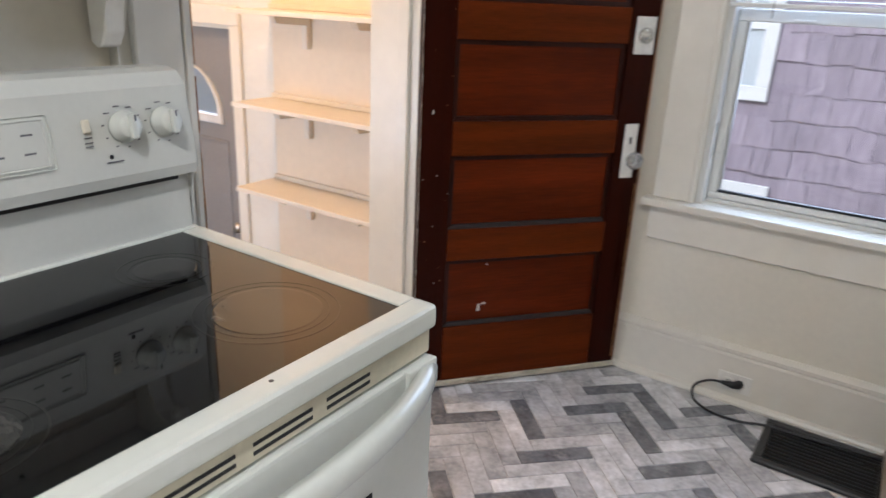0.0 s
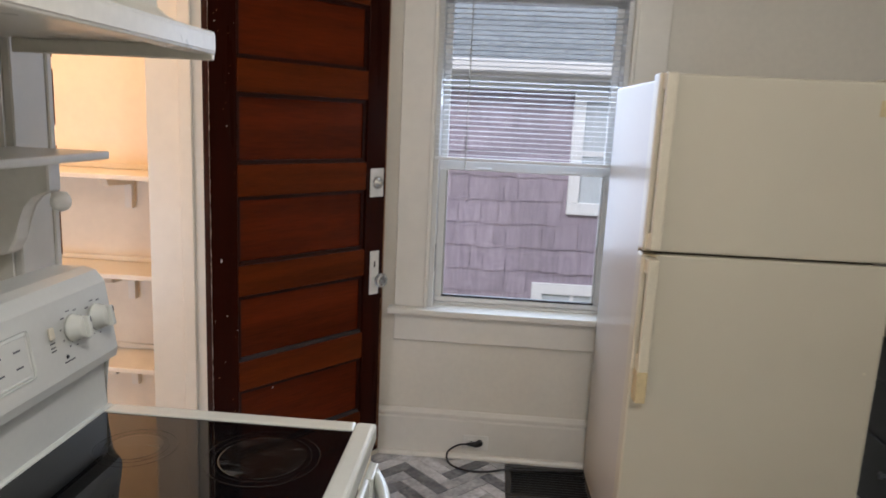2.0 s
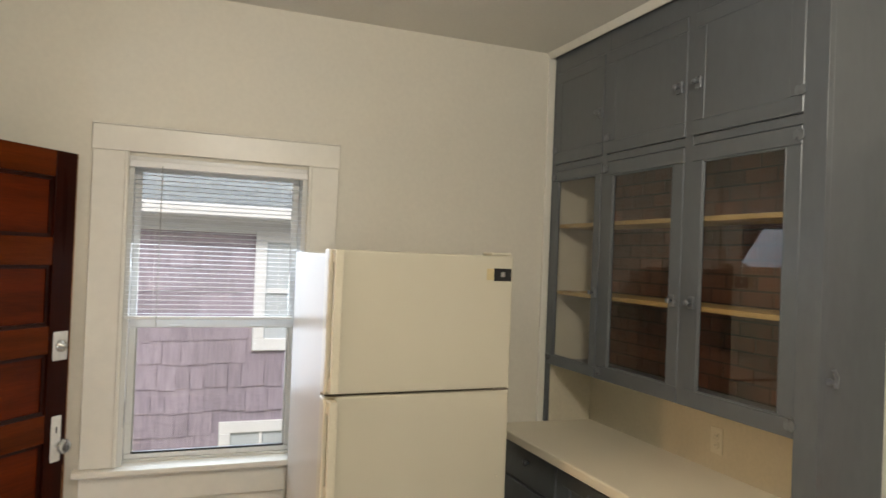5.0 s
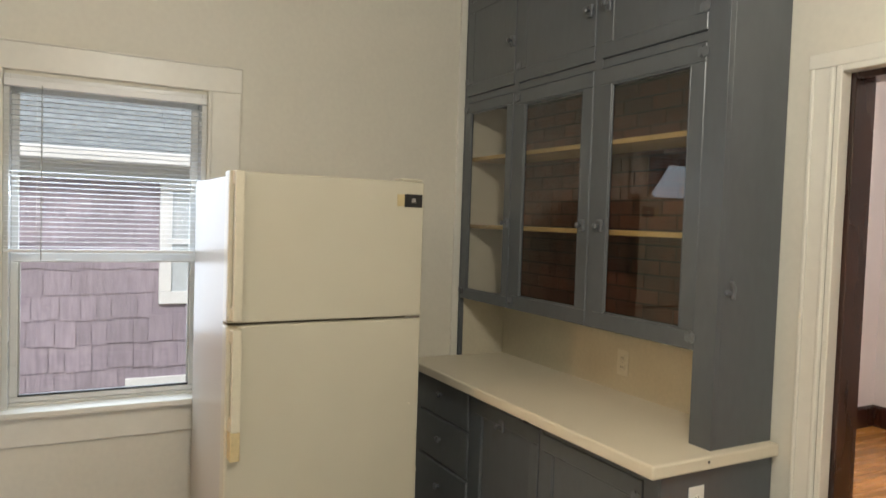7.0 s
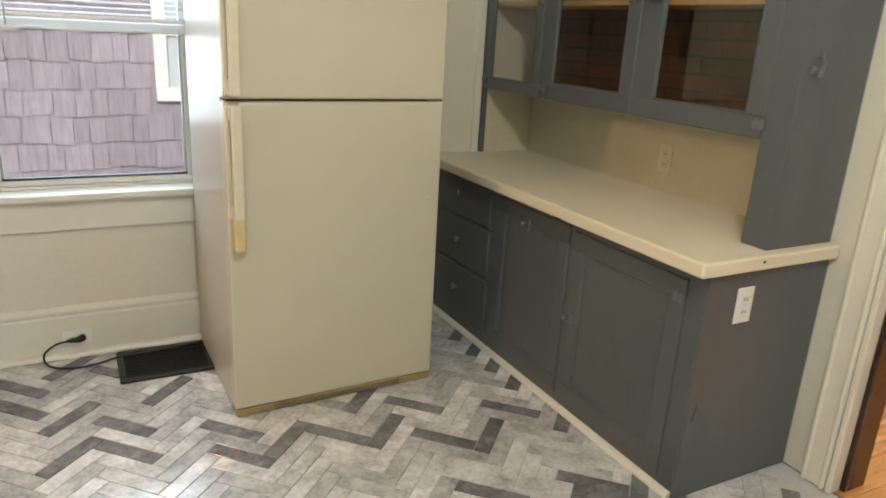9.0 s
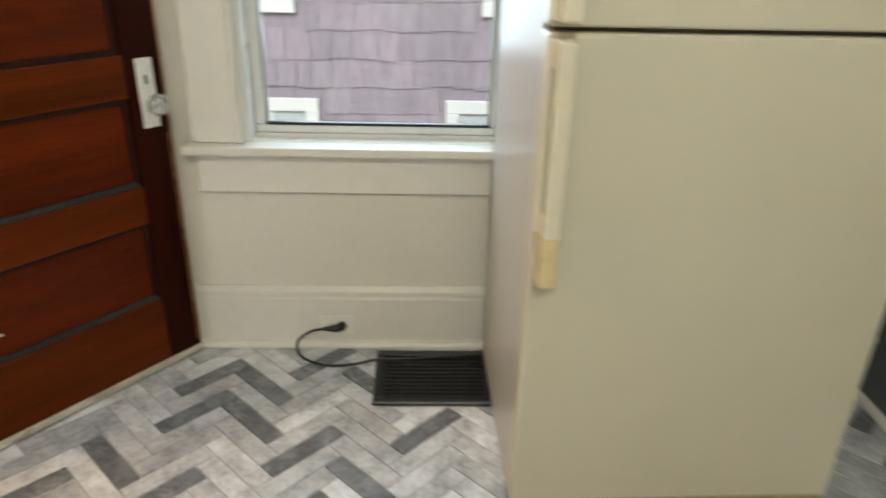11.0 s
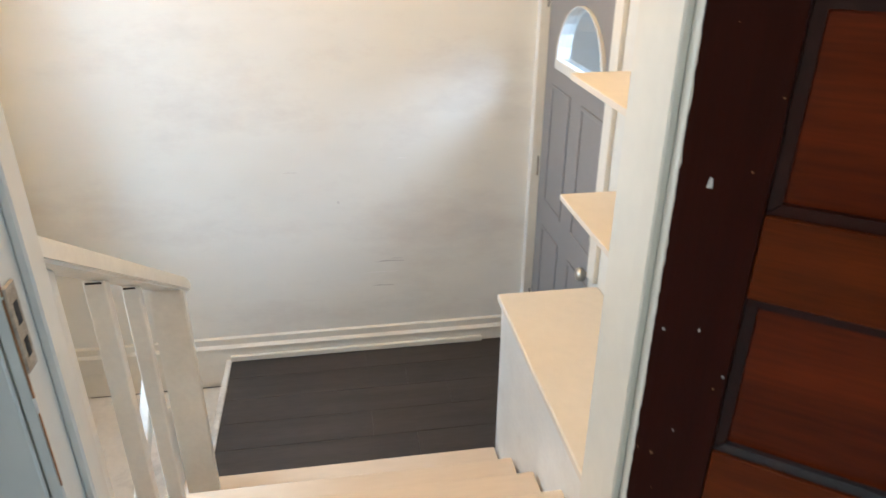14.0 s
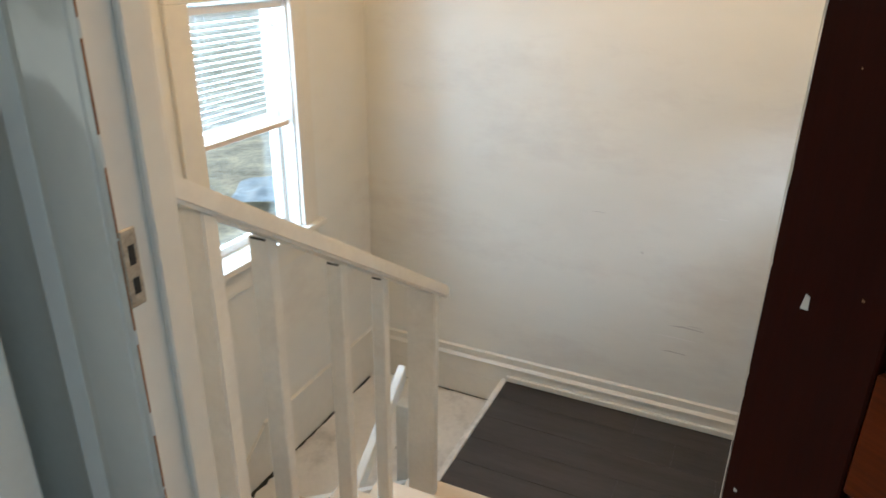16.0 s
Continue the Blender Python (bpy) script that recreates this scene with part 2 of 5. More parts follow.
SHINGLE = material("mauve_wood_shingle", (0.335, 0.285, 0.335), 0.8, vary=0.12, scale=5, fine=60, stretch=(6, 6, 0.7), bump=0.4, per_piece=0.13)
ROOFING = material("blue_grey_asphalt_shingle", (0.30, 0.34, 0.36), 0.9, vary=0.15, scale=10, fine=150, bump=0.3, per_piece=0.12)
OUTTRIM = material("white_house_trim", (0.80, 0.81, 0.80), 0.5, vary=0.03)
SIDING = material("white_lap_siding", (0.72, 0.74, 0.74), 0.5, vary=0.03)
PANE2 = material("pale_window_behind_curtain", (0.55, 0.60, 0.62), 0.12, vary=0.05)
GRASS = material("dry_winter_lawn", (0.60, 0.55, 0.38), 0.95, vary=0.3, scale=3, fine=25, bump=0.5, dist=0.02, dirt=(0.24, 0.16, 0.09), dirt_amount=0.75, dirt_scale=14)
BARK = material("grey_bark", (0.10, 0.085, 0.075), 0.9, vary=0.3, scale=8, stretch=(4, 4, 0.8), bump=0.6, dist=0.02)
GLASS = glass_material("window_glass")
CABGLASS = glass_material("old_cabinet_glass", (0.96, 0.96, 0.95))
CRYSTAL = crystal_material("cut_glass")

# ---- building helpers ----


def thing(name, base, label, category, rz=0.0, group="", kind=""):
    """An empty at a thing's base; its parts are given in the thing's own metres."""
    ob = new(name)
    ob.empty_display_size = 0.1
    ob.matrix_basis = pose(*base, 0, 0, rz)
    return tagged(ob, label, category, group, kind)


def mesh_of(name, bm, mat, smooth=False):
    bmesh.ops.recalc_face_normals(bm, faces=bm.faces[:])
    me = bpy.data.meshes.new(name)
    bm.to_mesh(me)
    bm.free()
    me.materials.append(mat)
    if smooth:
        for p in me.polygons:
            p.use_smooth = True
    return me


def part(name, bm, mat, parent, label="", smooth=False, world=False):
    """One mesh under a thing or a part; world: the mesh is given in the world's metres."""
    if world:
        top = parent
        while top.parent:
            top = top.parent
        bm.transform(top.matrix_basis.inverted())
    ob = new(name, mesh_of(name, bm, mat, smooth))
    ob.parent = parent
    if label:
        ob["label"] = label
    return ob


def structure(name, bm, mat, label, category, smooth=False):
    return tagged(new(name, mesh_of(name, bm, mat, smooth)), label, category, kind="structure")


def block(x0, x1, y0, y1, z0, z1, bevel=0.0, bm=None, seg=1):
    """A box between two corners, with worn edges, into bm."""
    own = bmesh.new()
    bmesh.ops.create_cube(own, size=1.0)
    for v in own.verts:
        v.co = Vector((x0 + (v.co.x + 0.5) * (x1 - x0), y0 + (v.co.y + 0.5) * (y1 - y0), z0 + (v.co.z + 0.5) * (z1 - z0)))
    if bevel:
        bmesh.ops.bevel(own, geom=own.edges[:], offset=bevel, segments=seg, affect="EDGES", profile=0.6)
    if bm is None:
        return own
    return merge(bm, own)


def merge(bm, other):
    me = bpy.data.meshes.new("scratch")
    other.to_mesh(me)
    other.free()
    bm.from_mesh(me)
    bpy.data.meshes.remove(me)
    return bm


def tube(points, radius, sides=8, bm=None, cap=True):
    """A round bar along points; radius is one number or one for each point."""
    bm = bm or bmesh.new()
    pts = [Vector(p) for p in points]
    radii = radius if hasattr(radius, "__len__") else [radius] * len(pts)
    rings = []
    side = None
    for i, p in enumerate(pts):
        way = (pts[min(i + 1, len(pts) - 1)] - pts[max(i - 1, 0)]).normalized()
        if side is None:
            side = way.orthogonal().normalized()
        side = (side - way * side.dot(way)).normalized()
        up = way.cross(side)
        rings.append([bm.verts.new(p + radii[i] * (math.cos(a) * side + math.sin(a) * up)) for a in (2 * math.pi * k / sides for k in range(sides))])
    for a, b in zip(rings, rings[1:]):
        for k in range(sides):
            bm.faces.new((a[k], a[(k + 1) % sides], b[(k + 1) % sides], b[k]))
    if cap:
        bm.faces.new(rings[0])
        bm.faces.new(rings[-1])
    return bm


def lathe(profile, sides=20, m=None):
    """A turned solid round z from (radius, z) pairs, moved by m."""
    bm = bmesh.new()
    rings = []
    for r, z in profile:
        rings.append([bm.verts.new((r * math.cos(2 * math.pi * k / sides), r * math.sin(2 * math.pi * k / sides), z)) for k in range(sides)])
    for a, b in zip(rings, rings[1:]):
        for k in range(sides):
            bm.faces.new((a[k], a[(k + 1) % sides], b[(k + 1) % sides], b[k]))
    bm.faces.new(rings[0])
    bm.faces.new(rings[-1])
    if m is not None:
        bm.transform(m)
    return bm


def prism(outline, depth, m=None, bevel=0.0):
    """An outline in x and y drawn out by depth along z, moved by m."""
    bm = bmesh.new()
    low = [bm.verts.new((x, y, 0)) for x, y in outline]
    high = [bm.verts.new((x, y, depth)) for x, y in outline]
    bm.faces.new(low)
    bm.faces.new(high)
    for k in range(len(low)):
        j = (k + 1) % len(low)
        bm.faces.new((low[k], low[j], high[j], high[k]))
    if bevel:
        bmesh.ops.bevel(bm, geom=bm.edges[:], offset=bevel, segments=1, affect="EDGES")
    if m is not None:
        bm.transform(m)
    return bm


def run(profile, a, b, out):
    """A moulding: a profile of (out, up) pairs drawn from a to b; out is the way it stands out of the wall."""
    bm = bmesh.new()
    a, b, out = Vector(a), Vector(b), Vector(out)
    ends = [[bm.verts.new(p + out * u + Vector((0, 0, v))) for u, v in profile] for p in (a, b)]
    bm.faces.new(ends[0])
    bm.faces.new(ends[1])
    for k in range(len(profile)):
        j = (k + 1) % len(profile)
        bm.faces.new((ends[0][k], ends[0][j], ends[1][j], ends[1][k]))
    return bm


def pierced(axis, at0, at1, u0, u1, z0, z1, openings):
    """A wall of thickness at0 to at1 along axis 'x' or 'y', from u0 to u1 and z0 to z1, with openings (u0, u1, z0, z1) through it."""
    bm = bmesh.new()
    cuts = sorted({u0, u1, *(o[0] for o in openings), *(o[1] for o in openings)})
    for a, b in zip(cuts, cuts[1:]):
        holes = sorted((o[2], o[3]) for o in openings if o[0] <= a + 1e-6 and o[1] >= b - 1e-6)
        level = z0
        for lo, hi in [*holes, (z1, z1)]:
            if lo > level + 1e-6:
                if axis == "x":
                    block(a, b, at0, at1, level, lo, bm=bm)
                else:
                    block(at0, at1, a, b, level, lo, bm=bm)
            level = max(level, hi)
    bmesh.ops.remove_doubles(bm, verts=bm.verts[:], dist=1e-5)
    return bm


BASE_PROFILE = [(0, 0), (0.018, 0), (0.018, 0.175), (0.014, 0.185), (0.022, 0.192), (0.022, 0.205), (0.008, 0.22), (0, 0.22)]
SHOE = [(0.0, 0), (0.02, 0), (0.019, 0.008), (0.013, 0.017), (0.0, 0.021)]

# ---- the large structure ----
TOP = 2.82          # ceiling
WX, NY, EX, SY = -1.20, 2.56, 1.95, -2.3   # the kitchen's walls
LOW = -1.045   # the white step beside the landing
SWX, SNY, SSY, LAND = -3.65, 2.42, 0.0, -0.88   # the stairwell's walls and its landing
RISE, GOING, NOSE = 0.176, 0.257, -1.55
WT = 0.19          # thickness of the wall to the stairs

floor = structure("floor", block(WX - WT, EX, SY, NY, -0.2, -0.004), GROUT, "grey herringbone tile floor of the kitchen", "floor")
structure("wall_north", pierced("x", NY, NY + 0.16, WX - WT, EX + 0.12, 0, TOP, [(-0.47, 0.315, 0.70, 2.07)]), WALL, "cream painted kitchen wall with a window", "wall")
west = pierced("y", WX - 0.09, WX, SY, NY, -0.0, TOP, [(1.06, 1.92, -0.0, 2.09)])
block(WX - WT, WX - 0.0901, 1.92, NY, 0, TOP, bm=west)
block(WX - WT, WX - 0.0901, 1.2, 1.92, 2.09, TOP, bm=west)
structure("wall_west", west, WALL, "cream painted wall with the stair doorway", "wall")
structure("wall_east", pierced("y", EX, EX + 0.12, SY, NY, 0, TOP, [(-0.24, 0.64, 0, 2.07)]), WALL, "cream painted wall with a doorway to the next room", "wall")
structure("wall_south", block(WX - WT, EX + 0.12, SY - 0.12, SY, 0, TOP), WALL, "plain cream painted kitchen wall", "wall")
structure("ceiling", block(WX - WT, EX + 0.12, SY - 0.12, NY + 0.16, TOP, TOP + 0.12), CEIL, "plain off-white painted kitchen ceiling", "ceiling")

# stairwell shell
structure("stair_wall_west", block(SWX - 0.14, SWX, SSY - 0.14, SNY + 0.14, -2.6, TOP), STAIRWALL, "patched off-white plaster stairwell wall", "wall")
structure("stair_wall_north", pierced("x", SNY, SNY + 0.139, SWX, WX - WT, -2.6, TOP, [(-3.60, -2.70, LAND, 1.16)]), STAIRWALL, "off-white plaster wall round the back door", "wall")
structure("stair_wall_south", pierced("x", SSY - 0.14, SSY, SWX, WX - WT, -2.6, TOP, [(-3.03, -2.46, 0.09, 1.09)]), STAIRWALL, "off-white stairwell wall with a small window", "wall")
structure("nook_wall", block(-2.42, WX - WT - 0.002, SNY - 0.0024, SNY - 0.0002, 0.0, TOP), NOOKWALL, "cream painted wall behind the stair shelves", "wall")
structure("nook_wall", block(WX - WT - 0.0025, WX - WT - 0.0003, 2.17, SNY - 0.0026, 0.0, TOP), NOOKWALL, "cream painted wall beside the stair shelves", "wall")
structure("stair_wall_east", block(WX - WT + 0.002, WX - 0.004, SSY, SNY, -2.6, -0.21), STAIRWALL, "plain plaster wall below the kitchen floor", "wall")
structure("stair_ceiling", block(SWX - 0.14, WX - WT, SSY - 0.14, SNY + 0.14, TOP, TOP + 0.12), CEIL, "plain off-white stairwell ceiling", "ceiling")
structure("stairwell_floor", block(SWX, WX - WT, SSY, SNY, -2.7, -2.6), SUBFLOOR, "dark basement floor", "floor")

# landing of dark planks
landing = structure("landing", block(SWX, NOSE - 4 * GOING + 0.02, 0.83, SNY, LAND - 0.16, LAND - 0.006), SUBFLOOR, "stair landing of dark vinyl planks", "floor")
for k in range(6):
    x0 = SWX + 0.01 + k * 0.1795
    for y0, y1 in ((0.843, 1.55 + 0.2 * (k % 3)), (1.5505 + 0.2 * (k % 3), SNY - 0.002)):
        part("plank", block(x0, x0 + 0.1785, y0, y1, LAND - 0.006, LAND, 0.001), VINYL, landing)
part("edge_strip", block(SWX, NOSE - 4 * GOING, 0.812, 0.842, LAND - 0.16, LAND + 0.004, 0.004), STAIRWHITE, landing, "white painted edge strip")

# flight down from the kitchen
flight = structure("stair_flight", block(NOSE + 0.02, WX + 0.002, 0.80, 2.03, -0.20, -0.026), SUBFLOOR, "flight of five tan painted wooden steps", "stairs")
part("tread", block(NOSE, WX + 0.004, 0.80, 2.03, -0.028, 0.004, 0.006, seg=2), TANPAINT, flight)
for k in range(1, 5):
    x1 = NOSE - (k - 1) * GOING
    part("tread", block(x1 - GOING, x1 + 0.025, 0.80, 2.03, -k * RISE - 0.03, -k * RISE, 0.007, seg=2), TANPAINT, flight)
for k in range(5):
    x1 = NOSE - k * GOING + 0.024
    part("riser", block(x1 - 0.0, x1 + 0.018, 0.815, 2.03, -(k + 1) * RISE + 0.001, -k * RISE - 0.03), TANPAINT, flight)
part("stringer", prism([(NOSE + 0.25, -0.03), (NOSE + 0.02, -0.03), (NOSE - 4 * GOING + 0.02, -0.74), (NOSE - 4 * GOING + 0.02, LAND), (NOSE + 0.0, LAND)], 0.028,
                       Matrix.Translation((0, 0.805, 0)) @ pose(0, 0, 0, 90, 0, 0)), STAIRWHITE, flight, "white painted stringer")

# lower white platform and the steps on down
lower = structure("lower_platform", block(SWX, -2.45, SSY, 0.812, LOW - 0.14, LOW, 0.004), STAIRWHITE, "worn white painted step beside the landing", "stairs")
for k in range(1, 5):
    x0 = -2.45 + (k - 1) * 0.25
    part("tread", block(x0 - 0.02, x0 + 0.25, SSY, 0.79, LOW - k * 0.19 - 0.03, LOW - k * 0.19, 0.004), STAIRWHITE, lower)
    part("riser", block(x0 - 0.04, x0 - 0.022, SSY, 0.79, LOW - k * 0.19, LOW - (k - 1) * 0.19 - 0.032), STAIRWHITE, lower)

# trim of the kitchen
bb = structure("baseboard", run(BASE_PROFILE, (WX, NY, 0), (EX, NY, 0), (0, -1, 0)), TRIM, "tall white painted baseboard with a moulded cap", "baseboard")
part("shoe_moulding", run(SHOE, (WX, NY - 0.018, 0), (EX, NY - 0.018, 0), (0, -1, 0)), TRIM, bb)
bb2 = structure("baseboard", run(BASE_PROFILE, (WX, SY, 0), (WX, 0.9, 0), (1, 0, 0)), TRIM, "tall white painted baseboard", "baseboard")
bb3 = structure("baseboard", run(BASE_PROFILE, (EX, SY, 0), (EX, -0.38, 0), (-1, 0, 0)), TRIM, "tall white painted baseboard", "baseboard")
crown = [(0, 0), (0.03, 0), (0.006, -0.03), (0, -0.03)]
structure("trim", run(crown, (1.63, SY, TOP), (1.63, NY, TOP), (-1, 0, 0)), TRIM, "narrow white moulding along the ceiling", "trim")
structure("trim", block(1.61, 1.65, NY - 0.016, NY, 0.80, TOP - 0.03, 0.003), TRIM, "white corner strip beside the cabinet", "trim")

STAIR_BASE = [(0, 0), (0.018, 0), (0.018, 0.085), (0.026, 0.09), (0.026, 0.10), (0.012, 0.115), (0.012, 0.15), (0, 0.158)]
sb = structure("stair_baseboard", run(STAIR_BASE, (SWX, 0.0, LAND - 0.02), (SWX, SNY, LAND - 0.02), (1, 0, 0)), TRIM, "white moulded baseboard on the stairwell wall", "baseboard")
part("lower_board", block(SWX, SWX + 0.016, 0.0, 0.84, LOW, LAND - 0.021, 0.002), TRIM, sb)
part("shoe_moulding", block(SWX + 0.018, SWX + 0.038, 0.84, 2.2, LAND, LAND + 0.032, 0.004), TRIM, sb)
sk = structure("stair_baseboard", block(SWX, -2.62, 0.0, 0.016, LOW, -0.76, 0.003), TRIM, "white skirting board on the window wall", "baseboard")
part("sloped_board", prism([(-2.62, -0.76), (-2.62, LOW), (-1.5, LOW - 0.85), (-1.5, LOW - 0.6)], 0.016, pose(0, 0.016, 0, 90, 0, 0)), TRIM, sk)
part("cap", block(SWX, -2.62, 0.0, 0.022, -0.76, -0.745, 0.003), TRIM, sk)

# ---- doorway trim ----


def casing_set(name, label, x, out, y0, y1, top, width, mat=TRIM, plain_first=False, head=0.12):
    """Casings of a doorway in a wall of constant x: two legs and a head, each with a bead."""
    legs = structure(name, block(min(x, x + out * 0.02), max(x, x + out * 0.02), y0 - width, y0 - 0.004, 0, top, 0.003), mat, label, "door frame")
    for a, b in ((y0 - width, y0 - 0.004), (y1 + 0.004, y1 + width)):
        if a > y0:
            part("casing_leg", block(min(x, x + out * 0.02), max(x, x + out * 0.02), a, b, 0, top, 0.003), mat, legs)
        for e, w in () if (plain_first and a < y0) else ((a, 0.016), (b - 0.016, 0.016), ((a + b) / 2 - 0.006, 0.012))[:3 if width > 0.1 else 2]:
            part("bead", block(min(x + out * 0.02, x + out * 0.029), max(x + out * 0.02, x + out * 0.029), e, e + w, 0, top, 0.004), mat, legs)
    part("casing_head", block(min(x, x + out * 0.022), max(x, x + out * 0.022), y0 - width - 0.01, y1 + width + 0.01, top, top + head, 0.003), mat, legs)
    if head > 0.1:
        part("head_cap", block(min(x, x + out * 0.04), max(x, x + out * 0.04), y0 - width - 0.02, y1 + width + 0.02, top + 0.12, top + 0.145, 0.004), mat, legs)
    return legs


dw = casing_set("door_frame_1", "worn white painted frame of the stair doorway", WX, 1, 1.052, 1.92, 2.07, 0.112, plain_first=True)
part("jamb", block(WX - 0.094, WX + 0.022, 1.052, 1.070, 0, 2.07, 0.003), TRIM, dw)
part("jamb", block(WX - WT - 0.005, WX + 0.022, 1.898, 1.92, 0, 2.07, 0.003), TRIM, dw)
part("head_jamb", block(WX - WT - 0.005, WX + 0.022, 1.070, 1.898, 2.05, 2.07, 0.002), TRIM, dw)
part("stop", block(WX - 0.075, WX - 0.03, 1.070, 1.084, 0, 2.05, 0.003), TRIM, dw)
part("stop", block(WX - 0.075, WX - 0.03, 1.884, 1.898, 0, 2.05, 0.003), TRIM, dw)
strike = part("strike_plate", block(WX - 0.006, WX + 0.0225, 1.0695, 1.074, 0.78, 0.90, 0.002), STRIKE, dw, "paint-covered metal strike plate")
part("hole", block(WX + 0.002, WX + 0.013, 1.0735, 1.0746, 0.845, 0.875), BLACK, strike)
part("hole", block(WX + 0.002, WX + 0.013, 1.0735, 1.0746, 0.80, 0.825), BLACK, strike)
for k in range(14):
    z0 = 0.02 + 0.145 * k
    part("paint_crack", block(WX + 0.0205, WX + 0.0228, 1.0692 - 0.001 * (k % 2), 1.0708, z0, z0 + 0.10 + 0.04 * ((k * 7) % 3) / 2), RAWEDGE, dw, "cracked bare line")
part("threshold", block(WX - 0.02, WX + 0.03, 1.070, 1.898, -0.002, 0.006, 0.002), PLATE, dw, "pale worn threshold strip")
hinge = part("hinge", tube([(WX + 0.03, 1.892, 1.72), (WX + 0.03, 1.892, 1.80)], 0.006), TRIM, dw, "painted-over hinge")
part("hinge", tube([(WX + 0.03, 1.892, 0.26), (WX + 0.03, 1.892, 0.34)], 0.006), TRIM, dw, "painted-over hinge")

de = casing_set("door_frame_2", "white moulded frame of the doorway to the next room", EX, -1, -0.24, 0.64, 2.07, 0.085, head=0.05)
part("jamb", block(EX - 0.022, EX + 0.03, 0.62, 0.64, 0, 2.07, 0.003), TRIM, de)
part("jamb", block(EX - 0.022, EX + 0.03, -0.24, -0.22, 0, 2.07, 0.003), TRIM, de)
part("head_jamb", block(EX - 0.022, EX + 0.03, -0.22, 0.62, 2.05, 2.07, 0.003), TRIM, de)
part("dark_jamb", block(EX + 0.031, EX + 0.14, 0.605, 0.64, 0, 2.06, 0.003), DARKWOOD, de, "dark stained inner jamb")
part("dark_jamb", block(EX + 0.031, EX + 0.14, -0.24, -0.205, 0, 2.06, 0.003), DARKWOOD, de, "dark stained inner jamb")
part("dark_head", block(EX + 0.031, EX + 0.14, -0.205, 0.605, 2.03, 2.06, 0.003), DARKWOOD, de, "dark stained head")

# ---- the next room ----
oak = structure("room_floor", block(EX, 5.6, -3.0, 2.5, -0.2, -0.006), SUBFLOOR, "orange oak strip floor of the next room", "floor")
structure("room_wall_north", block(EX + 0.12, 5.6, 2.5, 2.6, 0, TOP), LILAC, "pale lilac-white painted wall", "wall")
structure("room_wall_east", block(5.5, 5.6, -3.0, 2.5, 0, TOP), LILAC, "pale lilac-white painted wall", "wall")
structure("room_wall_south", block(EX + 0.12, 5.6, -3.1, -3.0, 0, TOP), LILAC, "pale lilac-white painted wall", "wall")
structure("room_wall_west", block(EX + 0.121, EX + 0.13, -3.0, -0.26, 0, TOP), LILAC, "pale lilac-white painted wall", "wall")
structure("room_ceiling", block(EX + 0.12, 5.6, -3.1, 2.6, TOP, TOP + 0.1), CEIL, "plain white ceiling", "ceiling")
structure("room_baseboard", run([(0, 0), (0.022, 0), (0.022, 0.15), (0.012, 0.17), (0, 0.17)], (EX + 0.13, 2.5, 0), (5.5, 2.5, 0), (0, -1, 0)), DARKWOOD, "dark walnut baseboard", "baseboard")
structure("room_baseboard", run([(0, 0), (0.022, 0), (0.022, 0.15), (0.012, 0.17), (0, 0.17)], (5.5, -3, 0), (5.5, 2.5, 0), (-1, 0, 0)), DARKWOOD, "dark walnut baseboard", "baseboard")

# ---- windows ----


def blind(name, label, x0, x1, y, top, bottom, tilt, pitch=0.0205, depth=0.024, cord_x=None, rail_mat=None):
    """A horizontal slat blind in a plane of constant y: head rail, slats, bottom rail, ladder cords and a wand."""
    b = thing(name, ((x0 + x1) / 2, y, bottom), label, "blind", group="window blinds")
    half = (x1 - x0) / 2
    part("head_rail", block(-half, half, -0.018, 0.018, top - bottom - 0.028, top - bottom, 0.002), BLIND, b)
    c, s = math.cos(radians(tilt)), math.sin(radians(tilt))
    bm = bmesh.new()
    rows = []
    for k in range(4):
        u = (k / 3 - 0.5) * depth
        lift = 0.0022 * (1 - (2 * u / depth) ** 2)
        rows.append([bm.verts.new((xx, u * c - lift * s, u * s + lift * c)) for xx in (-half + 0.004, half - 0.004)])
    for a, d in zip(rows, rows[1:]):
        bm.faces.new((a[0], a[1], d[1], d[0]))
    slat = mesh_of("slat", bm, SLAT, True)
    count = int((top - bottom - 0.05) / pitch)
    for k in range(count):
        o = new("slat", slat)
        o.parent = b
        o.location = (0, 0, 0.024 + k * pitch)
    part("bottom_rail", block(-half, half, -0.012, 0.012, 0.0, 0.022 if rail_mat else 0.014, 0.003), rail_mat or BLIND, b)
    for xx in (-half * 0.7, half * 0.7):
        part("ladder_cord", tube([(xx, -0.014, 0.01), (xx, -0.014, top - bottom - 0.02)], 0.0008, 4), BLIND, b)
    if cord_x is not None:
        part("tilt_wand", tube([(cord_x, -0.026, top - bottom - 0.02), (cord_x, -0.026, -0.03)], 0.0026, 6), SASHGREY, b)
    return b


win = thing("window_1", (-0.07, NY, 0.70), "white double-hung window with a white painted wooden frame", "window", kind="structure")
X0, X1 = -0.47, 0.315


def wpart(name, b, mat=TRIM, label="", parent=None):
    return part(name, b, mat, parent or win, label, world=True)


wpart("casing_leg", block(-0.615, -0.477, NY - 0.022, NY, 0.70, 2.085, 0.003))
wpart("casing_leg", block(0.322, 0.46, NY - 0.022, NY, 0.70, 2.085, 0.003))
wpart("casing_bead", block(-0.487, -0.47, NY - 0.03, NY - 0.021, 0.70, 2.085, 0.003))
wpart("casing_bead", block(0.315, 0.332, NY - 0.03, NY - 0.021, 0.70, 2.085, 0.003))
wpart("casing_head", block(-0.62, 0.465, NY - 0.024, NY, 2.085, 2.195, 0.003))
